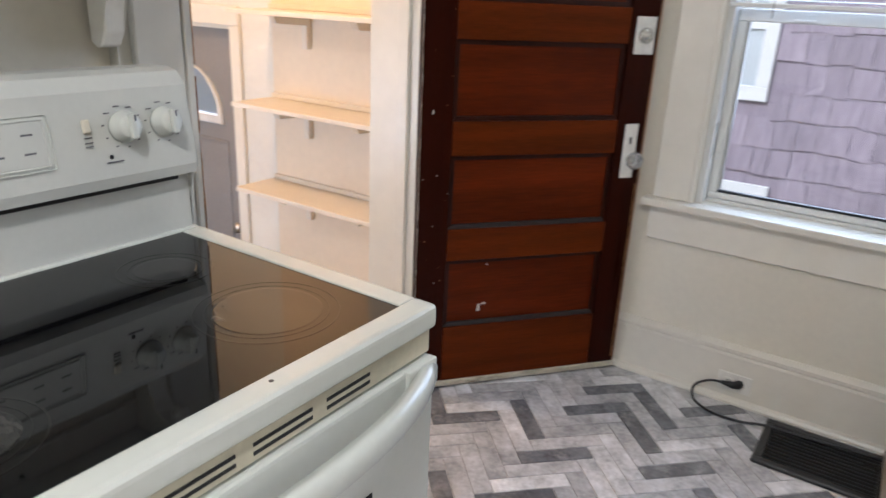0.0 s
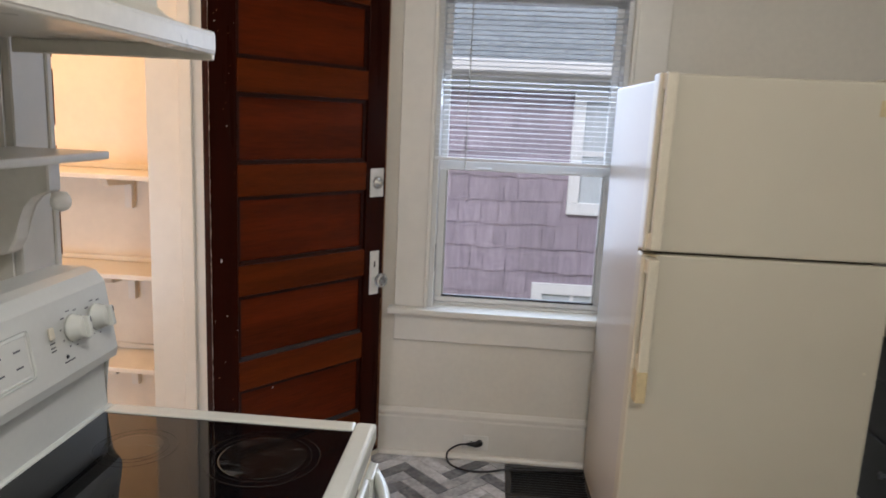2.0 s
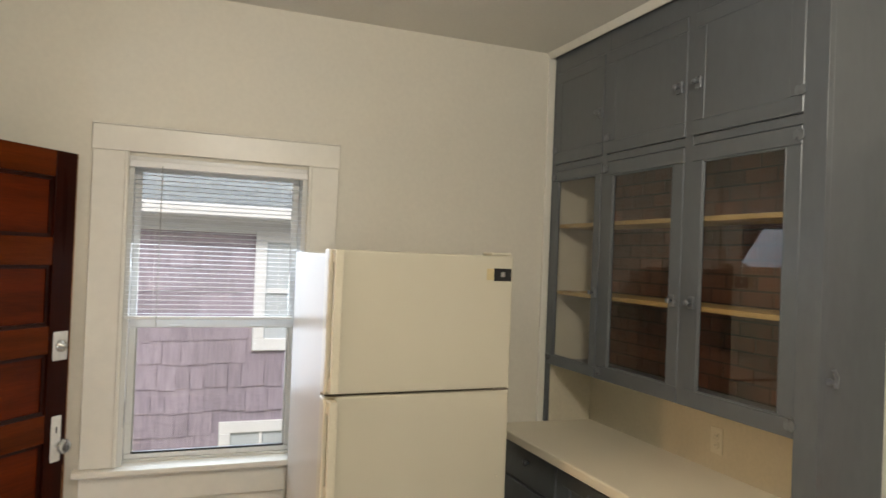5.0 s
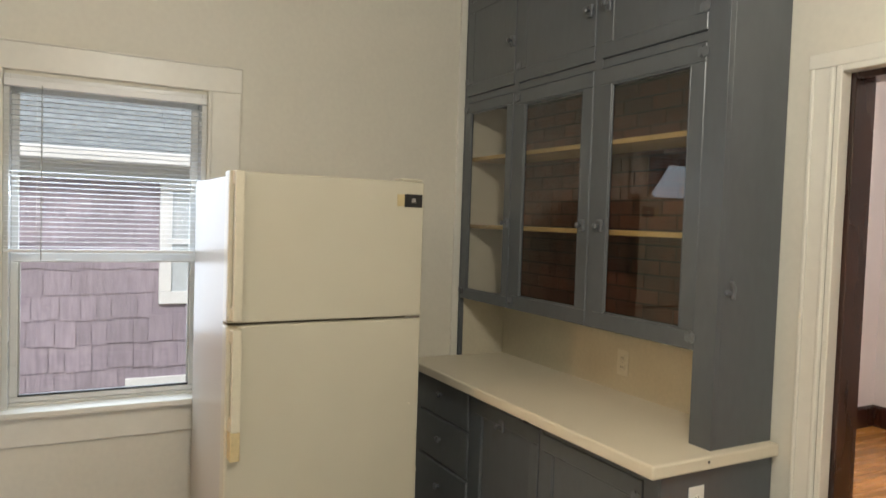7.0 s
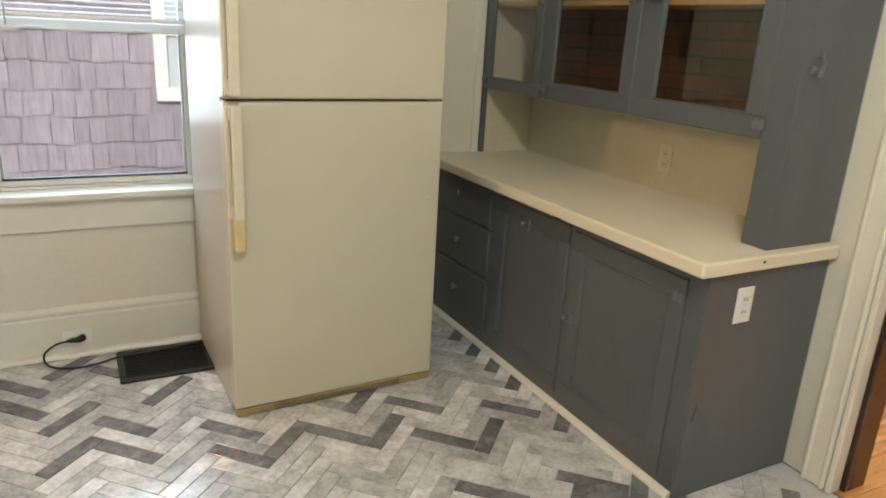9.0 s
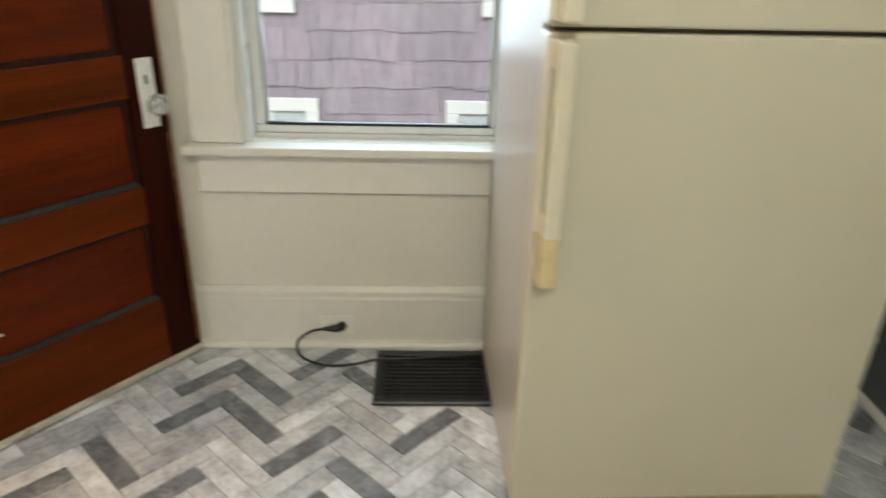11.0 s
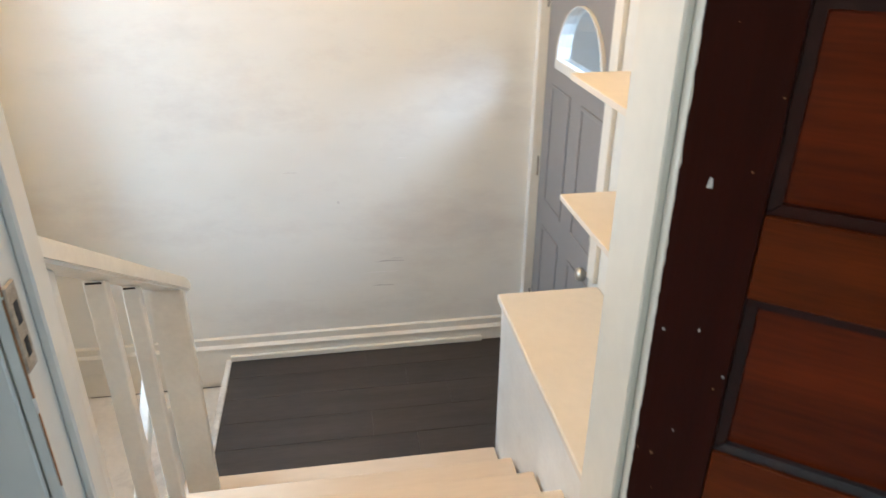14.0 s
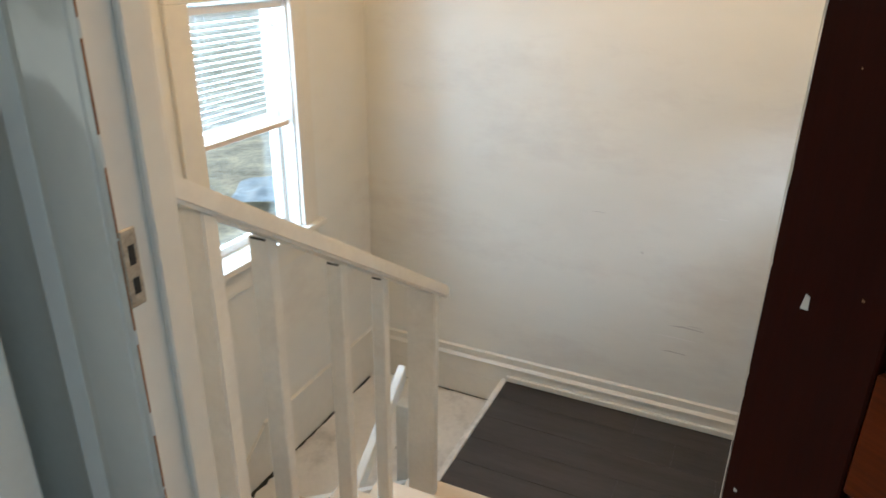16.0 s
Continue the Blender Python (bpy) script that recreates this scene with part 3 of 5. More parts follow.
wpart("head_cap", block(-0.62, 0.465, NY - 0.0265, NY, 2.1955, 2.203, 0.002))
wpart("window_sill", block(-0.64, 0.485, NY - 0.062, NY + 0.05, 0.672, 0.699, 0.006, seg=2))
wpart("apron", block(-0.615, 0.46, NY - 0.02, NY, 0.545, 0.671, 0.003))
wpart("window_frame", block(X0, X0 + 0.022, NY, NY + 0.13, 0.70, 2.07, 0.002), VINYLWIN)
wpart("window_frame", block(X1 - 0.022, X1, NY, NY + 0.13, 0.70, 2.07, 0.002), VINYLWIN)
wpart("window_frame", block(X0 + 0.022, X1 - 0.022, NY, NY + 0.13, 2.045, 2.07, 0.002), VINYLWIN)
wpart("window_frame", block(X0 + 0.022, X1 - 0.022, NY + 0.051, NY + 0.13, 0.69, 0.712, 0.002), VINYLWIN)
ys = NY + 0.055
low = wpart("lower_sash", block(X0 + 0.023, X1 - 0.023, ys, ys + 0.028, 0.713, 0.738, 0.003), VINYLWIN)
wpart("sash_rail", block(X0 + 0.023, X1 - 0.023, ys, ys + 0.028, 1.305, 1.345, 0.003), VINYLWIN, parent=low)
for a in (X0 + 0.023, X1 - 0.053):
    wpart("sash_stile", block(a, a + 0.03, ys + 0.001, ys + 0.027, 0.738, 1.305, 0.003), VINYLWIN, parent=low)
    wpart("track", block(a + (0.03 if a < 0 else -0.008), a + (0.038 if a < 0 else 0.0), ys + 0.008, ys + 0.024, 0.738, 1.305), SASHGREY, parent=low)
wpart("gasket", block(X0 + 0.055, X1 - 0.055, ys - 0.003, ys + 0.012, 0.738, 0.746), BLACK, "black rubber gasket", low)
wpart("finger_lift", block(-0.28, -0.22, ys - 0.008, ys, 1.31, 1.318, 0.002), VINYLWIN, parent=low)
wpart("finger_lift", block(0.08, 0.14, ys - 0.008, ys, 1.31, 1.318, 0.002), VINYLWIN, parent=low)
pane = wpart("pane", block(X0 + 0.05, X1 - 0.05, ys + 0.014, ys + 0.017, 0.735, 1.31), GLASS, parent=low)
pane.visible_shadow = False
yu = ys + 0.036
upp = wpart("upper_sash", block(X0 + 0.023, X1 - 0.023, yu, yu + 0.026, 2.01, 2.044, 0.003), VINYLWIN)
wpart("sash_rail", block(X0 + 0.023, X1 - 0.023, yu, yu + 0.026, 1.31, 1.34, 0.003), VINYLWIN, parent=upp)
for a in (X0 + 0.023, X1 - 0.053):
    wpart("sash_stile", block(a, a + 0.03, yu + 0.001, yu + 0.025, 1.34, 2.01, 0.003), VINYLWIN, parent=upp)
pane = wpart("pane", block(X0 + 0.05, X1 - 0.05, yu + 0.012, yu + 0.015, 1.335, 2.015), GLASS, parent=upp)
pane.visible_shadow = False
blind("window_blind", "white slat blind half lowered over the window", X0 + 0.003, X1 - 0.003, NY - 0.004, 2.048, 1.348, -4, depth=0.020, cord_x=-0.255)

sw = thing("window_2", (-2.745, SSY, 0.09), "small white stairwell window above the steps", "window", kind="structure")


def spart(name, b, mat=TRIM, label="", parent=None):
    return part(name, b, mat, parent or sw, label, world=True)


A0, A1 = -3.03, -2.46
spart("casing_leg", block(A0 - 0.11, A0, SSY, SSY + 0.02, 0.09, 1.09, 0.003))
spart("casing_leg", block(A1, A1 + 0.11, SSY, SSY + 0.02, 0.09, 1.09, 0.003))
spart("casing_head", block(A0 - 0.11, A1 + 0.11, SSY, SSY + 0.022, 1.09, 1.21, 0.003))
spart("window_sill", block(A0 - 0.14, A1 + 0.14, SSY - 0.06, SSY + 0.05, 0.06, 0.088, 0.006, seg=2))
spart("apron", block(A0 - 0.11, A1 + 0.11, SSY, SSY + 0.018, -0.05, 0.059, 0.003))
for a, b2, z0, z1 in ((A0, A0 + 0.03, 0.09, 1.09), (A1 - 0.03, A1, 0.09, 1.09), (A0 + 0.03, A1 - 0.03, 0.09, 0.125), (A0 + 0.03, A1 - 0.03, 1.06, 1.09), (A0 + 0.03, A1 - 0.03, 0.57, 0.605)):
    spart("sash", block(a, b2, SSY - 0.10, SSY - 0.07, z0, z1, 0.003), VINYLWIN)
spart("reveal", block(A0, A0 + 0.01, SSY - 0.069, SSY - 0.001, 0.09, 1.09), VINYLWIN)
spart("reveal", block(A1 - 0.01, A1, SSY - 0.069, SSY - 0.001, 0.09, 1.09), VINYLWIN)
pane = spart("pane", block(A0 + 0.03, A1 - 0.03, SSY - 0.088, SSY - 0.085, 0.12, 1.065), GLASS)
pane.visible_shadow = False
blind("window_blind", "white slat blind half lowered in the stairwell window", A0 + 0.014, A1 - 0.014, SSY - 0.03, 1.075, 0.56, 20, pitch=0.024, depth=0.027, rail_mat=TANPAINT)

# back door, grey steel with a fan light
bd = thing("door_2", (-3.15, SNY, LAND), "closed grey steel back door with a half-round window", "door", kind="structure")


def half_round(r, n=14):
    return [(r * math.cos(math.pi * k / n), r * 0.95 * math.sin(math.pi * k / n)) for k in range(n + 1)]


def bpart(name, b, mat, label="", parent=None, smooth=False):
    return part(name, b, mat, parent or bd, label, smooth=smooth, world=True)


bm = bmesh.new()
FX, FZ, FR = -3.14, 0.68, 0.29
block(-3.585, -2.715, SNY + 0.04, SNY + 0.08, LAND + 0.01, FZ, bm=bm)
block(-3.585, FX - FR, SNY + 0.04, SNY + 0.08, FZ, 1.14, bm=bm)
block(FX + FR, -2.715, SNY + 0.04, SNY + 0.08, FZ, 1.14, bm=bm)
arc = [(FX + x, FZ + z) for x, z in half_round(FR)]
merge(bm, prism([*arc, (FX - FR, 1.14), (FX + FR, 1.14)], 0.04, pose(0, SNY + 0.08, 0, 90, 0, 0)))
leaf = bpart("leaf", bm, GREYDOOR)
ring = bmesh.new()
inner = [(FX + x, FZ + 0.025 + z) for x, z in half_round(FR - 0.03)]
merge(ring, prism([*arc, *reversed(inner)], 0.058, pose(0, SNY + 0.085, 0, 90, 0, 0)))
block(FX - FR, FX + FR, SNY + 0.026, SNY + 0.06, FZ - 0.02, FZ + 0.024, 0.004, bm=ring)
fan = bpart("fan_frame", ring, VINYLWIN, "white half-round light frame")
g = bpart("pane", prism(inner, 0.004, pose(0, SNY + 0.062, 0, 90, 0, 0)), GLASS, parent=fan)
g.visible_shadow = False
for a, b2 in ((-3.48, -3.22), (-3.08, -2.82)):
    for z0, z1 in ((-0.72, -0.12), (0.0, 0.58)):
        rim = bmesh.new()
        for q in ((a, b2, z0, z0 + 0.02), (a, b2, z1 - 0.02, z1), (a, a + 0.02, z0 + 0.02, z1 - 0.02), (b2 - 0.02, b2, z0 + 0.02, z1 - 0.02)):
            block(q[0], q[1], SNY + 0.034, SNY + 0.041, q[2], q[3], 0.003, bm=rim)
        bpart("panel_moulding", rim, GREYDOOR, parent=leaf)
bpart("knob", lathe([(0.012, 0), (0.012, 0.03), (0.026, 0.036), (0.03, 0.05), (0.024, 0.064), (0.008, 0.068)], 16, pose(-2.79, SNY + 0.04, -0.04, 90, 0, 0)), NICKEL, "satin nickel knob", smooth=True)
bpart("deadbolt", lathe([(0.03, 0), (0.03, 0.01), (0.02, 0.02), (0.008, 0.021)], 16, pose(-2.79, SNY + 0.04, 0.11, 90, 0, 0)), NICKEL, "satin nickel deadbolt", smooth=True)
for z in (-0.65, 0.1, 0.9):
    bpart("hinge", tube([(-3.592, SNY + 0.03, z), (-3.592, SNY + 0.03, z + 0.1)], 0.007), CHROME)
bpart("jamb", block(-3.60, -3.587, SNY - 0.004, SNY + 0.10, LAND, 1.16), TRIM)
bpart("jamb", block(-2.713, -2.70, SNY - 0.004, SNY + 0.10, LAND, 1.16), TRIM)
bpart("head_jamb", block(-3.587, -2.713, SNY - 0.004, SNY + 0.10, 1.142, 1.16), TRIM)
bpart("casing_leg", block(-2.70, -2.63, SNY - 0.02, SNY, 0.0, 1.16, 0.003), TRIM)
bpart("casing_head", block(-3.64, -2.63, SNY - 0.022, SNY, 1.16, 1.25, 0.003), TRIM)

# ---- built-in stair shelves ----
shelf_unit = thing("stair_shelves", (-1.9, 2.3, -0.02), "cream painted built-in shelves on cleats above the steps", "shelf")
for z in (0.465, 0.855, 1.25):
    part("shelf", block(-2.43, WX - WT - 0.002, 2.17, SNY - 0.002, z - 0.02, z, 0.002), SHELFPAINT, shelf_unit, world=True)
    for x in (-2.20, -1.75):
        part("cleat", prism([(2.20, z - 0.021), (SNY - 0.003, z - 0.021), (SNY - 0.003, z - 0.16), (SNY - 0.03, z - 0.16), (SNY - 0.03, z - 0.06), (2.22, z - 0.05)], 0.03,
                            pose(x, 0, 0, 90, 0, 90)), SHELFPAINT, shelf_unit, world=True)
    part("back_cleat", block(-2.42, WX - WT - 0.002, SNY - 0.02, SNY - 0.0025, z + 0.001, z + 0.022, 0.002), SHELFPAINT, shelf_unit, world=True)
ledge = thing("stair_ledge", (-1.95, 2.2, LAND), "white boxed-in ledge with a cream top beside the steps", "ledge")
part("body", block(-2.60, WX - WT - 0.001, 2.04, SNY - 0.002, LAND, -0.03), RAILPAINT, ledge, world=True)
part("ledge_top", block(-2.62, WX - WT - 0.001, 2.025, SNY - 0.002, -0.03, -0.002, 0.004), SHELFPAINT, ledge, "cream painted top", world=True)

# ---- stair rail ----
rail = thing("stair_rail", (-2.5, 0.87, LAND), "white painted wooden stair rail with flat balusters", "railing")
SL = 0.62


def rail_z(x):
    return 0.155 + (x + 2.62) * SL


def bar(x0, x1, y0, y1, drop_top, drop_low, bevel):
    b = block(x0, x1, y0, y1, 0, 1, 0)
    for v in b.verts:
        v.co.z = rail_z(v.co.x) - (drop_top if v.co.z > 0.5 else drop_low)
    bmesh.ops.bevel(b, geom=b.edges[:], offset=bevel, segments=2, affect="EDGES")
    return b


part("handrail", bar(-2.62, -1.395, 0.842, 0.938, 0.0, 0.054, 0.008), RAILPAINT, rail, world=True)
for x, y0, y1, k in ((-1.72, 0.836, 0.894, 1), (-2.015, 0.836, 0.888, 2), (-2.235, 0.846, 0.892, 3)):
    b = block(x - 0.016, x + 0.016, y0, y1, 0, 1)
    for v in b.verts:
        v.co.z = rail_z(v.co.x) - 0.056 if v.co.z > 0.5 else -k * RISE
    bmesh.ops.bevel(b, geom=b.edges[:], offset=0.003, segments=1, affect="EDGES")
    upright = part("baluster", b, RAILPAINT, rail, world=True)
    # the dark open joint under the rail
    gap = block(x + 0.0145, x + 0.0167, y0 + 0.006, y1 - 0.008, rail_z(x) - 0.056, rail_z(x) - 0.0505)
    part("open_joint", gap, BLACK, upright, "dark open joint under the rail", world=True)
for x, t, y0, y1, z in ((-1.50, 0.042, 0.842, 0.93, 0.0), (-2.50, 0.038, 0.832, 0.942, -4 * RISE)):
    b = block(x - t / 2, x + t / 2, y0, y1, 0, 1)
    for v in b.verts:
        v.co.z = rail_z(v.co.x) - 0.055 if v.co.z > 0.5 else z
    bmesh.ops.bevel(b, geom=b.edges[:], offset=0.004, segments=2, affect="EDGES")
    part("post", b, RAILPAINT, rail, world=True)
# open joints where the old paint has cracked
cracks = random.Random(8)


def crack(parent, a, b, width, steps=14):
    """A ragged dark joint lying on a floor or wall between two points."""
    a, b = Vector(a), Vector(b)
    way = (b - a).normalized()
    side = way.cross(Vector((0, 0, 1))).normalized()
    edge = [a + (b - a) * (k / steps) for k in range(steps + 1)]
    bm = bmesh.new()
    lo = [bm.verts.new(p - side * width * cracks.uniform(0.1, 0.7)) for p in edge]
    hi = [bm.verts.new(p + side * width * cracks.uniform(0.1, 0.7) + Vector((0, 0, 0.0012))) for p in edge]
    for k in range(steps):
        bm.faces.new((lo[k], lo[k + 1], hi[k + 1], hi[k]))
    part("cracked_joint", bm, BLACK, parent, "dark cracked paint joint")


crack(lower, (SWX + 0.02, 0.10, LOW + 0.0015), (SWX + 0.02, 0.78, LOW + 0.0015), 0.012)
crack(lower, (-3.55, 0.022, LOW + 0.0015), (-2.75, 0.022, LOW + 0.0015), 0.016, 20)
crack(lower, (-2.72, 0.022, LOW + 0.0015), (-2.46, 0.03, LOW + 0.0015), 0.03, 8)
crack(lower, (-3.25, 0.74, LOW + 0.0015), (-2.75, 0.765, LOW + 0.0015), 0.007, 20)
crack(lower, (-3.1, 0.45, LOW + 0.0015), (-3.04, 0.47, LOW + 0.0015), 0.006, 3)
low_rail = thing("basement_handrail", (-2.55, 0.78, LOW), "short white handrail dropping beside the lower steps", "railing")
b = block(-2.66, -2.0, 0.70, 0.735, 0, 1)
for v in b.verts:
    v.co.z = -0.26 + (-2.66 - v.co.x) * 0.78 - (0.07 if v.co.z < 0.5 else 0)
bmesh.ops.bevel(b, geom=b.edges[:], offset=0.004, segments=1, affect="EDGES")
part("rail_bar", b, RAILPAINT, low_rail, world=True)
part("post", block(-2.62, -2.56, 0.736, 0.79, LOW, -0.38, 0.004), RAILPAINT, low_rail, world=True)

# scuffs on the stairwell wall
scuffs = thing("wall_scuffs", (SWX + 0.001, 1.5, -0.4), "faint scuff marks on the stairwell wall", "scuff marks", kind="structure")
SCUFF = material("grey_scuff", (0.56, 0.54, 0.52), 0.5, vary=0.1)
PALE = material("pale_scratch", (0.84, 0.82, 0.80), 0.4, vary=0.05)
for y, z, w, h, m2 in ((1.62, -0.36, 0.16, 0.006, SCUFF), (1.55, -0.42, 0.20, 0.003, PALE), (1.60, -0.50, 0.12, 0.004, SCUFF), (1.70, -0.345, 0.07, 0.003, SCUFF), (1.45, -0.02, 0.012, 0.01, SCUFF), (1.2, 0.15, 0.07, 0.002, SCUFF), (1.75, 0.2, 0.05, 0.002, PALE)):
    out = [(y, z), (y + w * 0.4, z + h * 1.6), (y + w, z + h * 0.4), (y + w, z - h * 0.4), (y + w * 0.5, z + h * 0.3)]
    part("scuff", prism(out, 0.0008, pose(SWX + 0.0002, 0, 0, 90, 0, 90)), m2, scuffs, world=True)

# ---- the mahogany door, standing open across the corner ----
HX, HY = -1.167, 1.874
DANG = math.degrees(math.atan2(2.508 - HY, -0.663 - HX))
door = thing("door_1", (HX, HY, 0.0), "open red mahogany door with five panels and a white bottom strip", "door", rz=DANG, kind="structure")
# own metres: x along the door from the hinge, y out of the kitchen face is negative, z up
DW, DT, DH = 0.81, 0.042, 2.05
part("stile", block(0.0, 0.106, 0, DT, 0.03, DH, 0.002), MAHOGANY, door)
part("stile", block(DW - 0.11, DW - 0.006, 0, DT, 0.03, DH, 0.002), MAHOGANY, door)
part("worn_edge", block(DW - 0.0055, DW, 0.0, DT, 0.03, DH, 0.002), RAWEDGE, door, "bare worn edge")
PAN = [(0.241 + 0.363 * k, 0.241 + 0.363 * k + 0.25) for k in range(5)]
levels = [0.03, *[z for p in PAN for z in p], DH]
for k in range(6):
    part("rail", block(0.107, DW - 0.111, 0.0005, DT, levels[2 * k], levels[2 * k + 1], 0.0015), MAHOGANY_RAIL, door)
for k, (z0, z1) in enumerate(PAN):
    pn = part("panel", block(0.10, DW - 0.104, 0.018, DT - 0.010, z0 - 0.005, z1 + 0.005), MAHOGANY_PANEL, door)
    # the two lowest panels get the painted grey sheen
    part("moulding", prism([(0.107, z0), (DW - 0.111, z0), (DW - 0.126, z0 + 0.015), (0.122, z0 + 0.015)], 0.010, pose(0, 0.0175, 0, 90, 0, 0)), SHEENGREY if k < 2 else SHADEVARNISH, pn)
    # top and sides: recess shade painted in
    part("moulding", prism([(0.107, z1), (DW - 0.111, z1), (DW - 0.126, z1 - 0.015), (0.122, z1 - 0.015)], 0.006, pose(0, 0.0175, 0, 90, 0, 0)), SHADEVARNISH, pn)
    part("moulding", prism([(0.107, z0), (0.107, z1), (0.122, z1 - 0.015), (0.122, z0 + 0.015)], 0.006, pose(0, 0.0175, 0, 90, 0, 0)), SHADEVARNISH, pn)
    part("moulding", prism([(DW - 0.111, z0), (DW - 0.111, z1), (DW - 0.126, z1 - 0.015), (DW - 0.126, z0 + 0.015)], 0.006, pose(0, 0.0175, 0, 90, 0, 0)), SHADEVARNISH, pn)
STRIP = material("dirty_cream_strip", (0.56, 0.52, 0.42), 0.55, vary=0.12, scale=8, dirt=(0.16, 0.12, 0.08), dirt_amount=0.75, dirt_scale=7, stretch=(1, 1, 3))
part("bottom_strip", block(0.0, DW, -0.005, DT, 0.008, 0.0295, 0.003), STRIP, door, "dirty cream bottom strip")
ragged = random.Random(17)


def ragged_strip(x0, reach, z0, z1, y, mat, label, step=0.012):
    """Old paint that laps over the door's face with an uneven edge."""
    bm = bmesh.new()
    rows = []
    z = z0
    while z < z1:
        wide = reach * (0.25 + 0.75 * ragged.random() ** 2)
        rows.append([bm.verts.new((x0, y, z)), bm.verts.new((x0 + wide, y, z))])
        z += step * ragged.uniform(0.5, 1.6)
    for a, c in zip(rows, rows[1:]):
        bm.faces.new((a[0], a[1], c[1], c[0]))
    bmesh.ops.solidify(bm, geom=bm.faces[:], thickness=0.0005)
    part("lapped_paint", bm, mat, door, label)


ragged_strip(0.0, 0.003, 0.04, 2.04, -0.0008, TRIM, "ragged white paint lapping over the edge")
ragged_strip(DW - 0.016, 0.014, 0.05, 0.75, -0.0006, RAWEDGE, "varnish worn through to orange wood")
dbolt = part("deadbolt_plate", block(DW - 0.092, DW - 0.018, -0.006, 0.0, 1.185, 1.305, 0.003), PLATE, door, "white painted deadbolt plate")
part("cylinder", lathe([(0.026, 0), (0.026, 0.008), (0.02, 0.014), (0.012, 0.018), (0.010, 0.028), (0.004, 0.029)], 20, pose(DW - 0.055, -0.005, 1.245, 90, 0, 0)), CHROME, dbolt, "worn chrome lock cylinder", smooth=True)
kp = part("knob_plate", block(DW - 0.082, DW - 0.032, -0.005, 0.0, 0.765, 0.955, 0.003), PLATE, door, "white painted knob plate")
part("keyhole", block(DW - 0.061, DW - 0.053, -0.006, -0.0045, 0.885, 0.91, 0.001), BLACK, kp)
part("knob", lathe([(0.010, 0), (0.010, 0.022), (0.022, 0.026), (0.030, 0.036), (0.031, 0.046), (0.024, 0.058), (0.012, 0.062)], 12, pose(DW - 0.057, -0.004, 0.835, 90, 0, 0)), CRYSTAL, kp, "faceted glass door knob")
flecks = random.Random(5)
for x, z, w, h in ((0.036, 0.99, 0.007, 0.013), (0.232, 0.288, 0.014, 0.026), (0.246, 0.312, 0.022, 0.008), (0.258, 0.462, 0.008, 0.006), (0.058, 0.79, 0.003, 0.005), (0.098, 0.73, 0.004, 0.003)):
    out = -0.0006 if x < 0.106 else 0.0172
    part("paint_fleck", prism([(x, z), (x + w, z + 0.001), (x + w * 0.9, z + h), (x + w * 0.35, z + h * 1.1)], 0.0007, pose(0, out + 0.0002, 0, 90, 0, 0)), CHIP, door, "bare chipped spot")
for k in range(30):
    x, z = flecks.uniform(0.004, 0.10), flecks.uniform(0.2, 1.9)
    w, h = flecks.uniform(0.001, 0.005), flecks.uniform(0.0008, 0.003)
    part("paint_fleck", prism([(x, z), (x + w, z), (x + w, z + h), (x, z + h * 1.3)], 0.0006, pose(0, -0.0001, 0, 90, 0, 0)), CHIP if k % 3 == 0 else RAWEDGE, door)

# ---- refrigerator ----
fr = thing("refrigerator", (0.272, 1.80, 0.0), "almond two-door refrigerator with textured doors", "refrigerator", rz=1.3)
# own metres: x along the front, y into the body, z up
FW = 0.79
part("body", block(0.006, FW - 0.006, 0.075, 0.69, 0.0, 1.672, 0.008, seg=2), FRIDGESIDE, fr, "glossy almond side panels")
part("freezer_door", block(0.0, FW, 0.0, 0.066, 1.138, 1.69, 0.010, seg=3), FRIDGE, fr)
part("lower_door", block(0.0, FW, 0.0, 0.066, 0.034, 1.129, 0.010, seg=3), FRIDGE, fr)
part("gasket", block(0.012, FW - 0.012, 0.03, 0.074, 0.09, 1.68), GASKET, fr, "dark door gasket")
part("kick_grille", block(0.004, FW - 0.004, 0.002, 0.08, 0.002, 0.031, 0.003), material("grimy_yellowed_grille", (0.34, 0.27, 0.12), 0.5, vary=0.15, dirt=(0.10, 0.07, 0.03), dirt_amount=0.7, dirt_scale=9), fr, "yellowed kick grille")
for k in range(4):
    part("grille_slot", block(0.14, FW - 0.14, 0.0008, 0.0028, 0.006 + k * 0.006, 0.009 + k * 0.006), GASKET, fr)
part("hinge_cap", block(FW - 0.10, FW - 0.005, 0.01, 0.10, 1.691, 1.703, 0.004), HANDLEPL, fr)
part("middle_hinge", block(FW - 0.07, FW - 0.004, 0.004, 0.06, 1.130, 1.137, 0.001), CHROME, fr)


def fridge_handle(z0, z1, tip, down):
    h = part("handle", block(0.012, 0.046, -0.052, -0.03, z0, z1, 0.006, seg=2), HANDLEPL, fr, "cream plastic handle")
    part("mount", block(0.010, 0.048, -0.034, 0.002, z1 - 0.05, z1, 0.004), HANDLEPL, h)
    part("mount", block(0.010, 0.048, -0.034, 0.002, z0, z0 + 0.05, 0.004), HANDLEPL, h)
    part("trim_strip", block(0.0, 0.02, -0.010, 0.003, z0, z1, 0.003), HANDLEPL, h)
    if tip:
        part("tip", block(0.011, 0.047, -0.053, 0.002, z0 - 0.105, z0 + 0.002, 0.006, seg=2), YELLOWED, h, "yellowed handle tip")


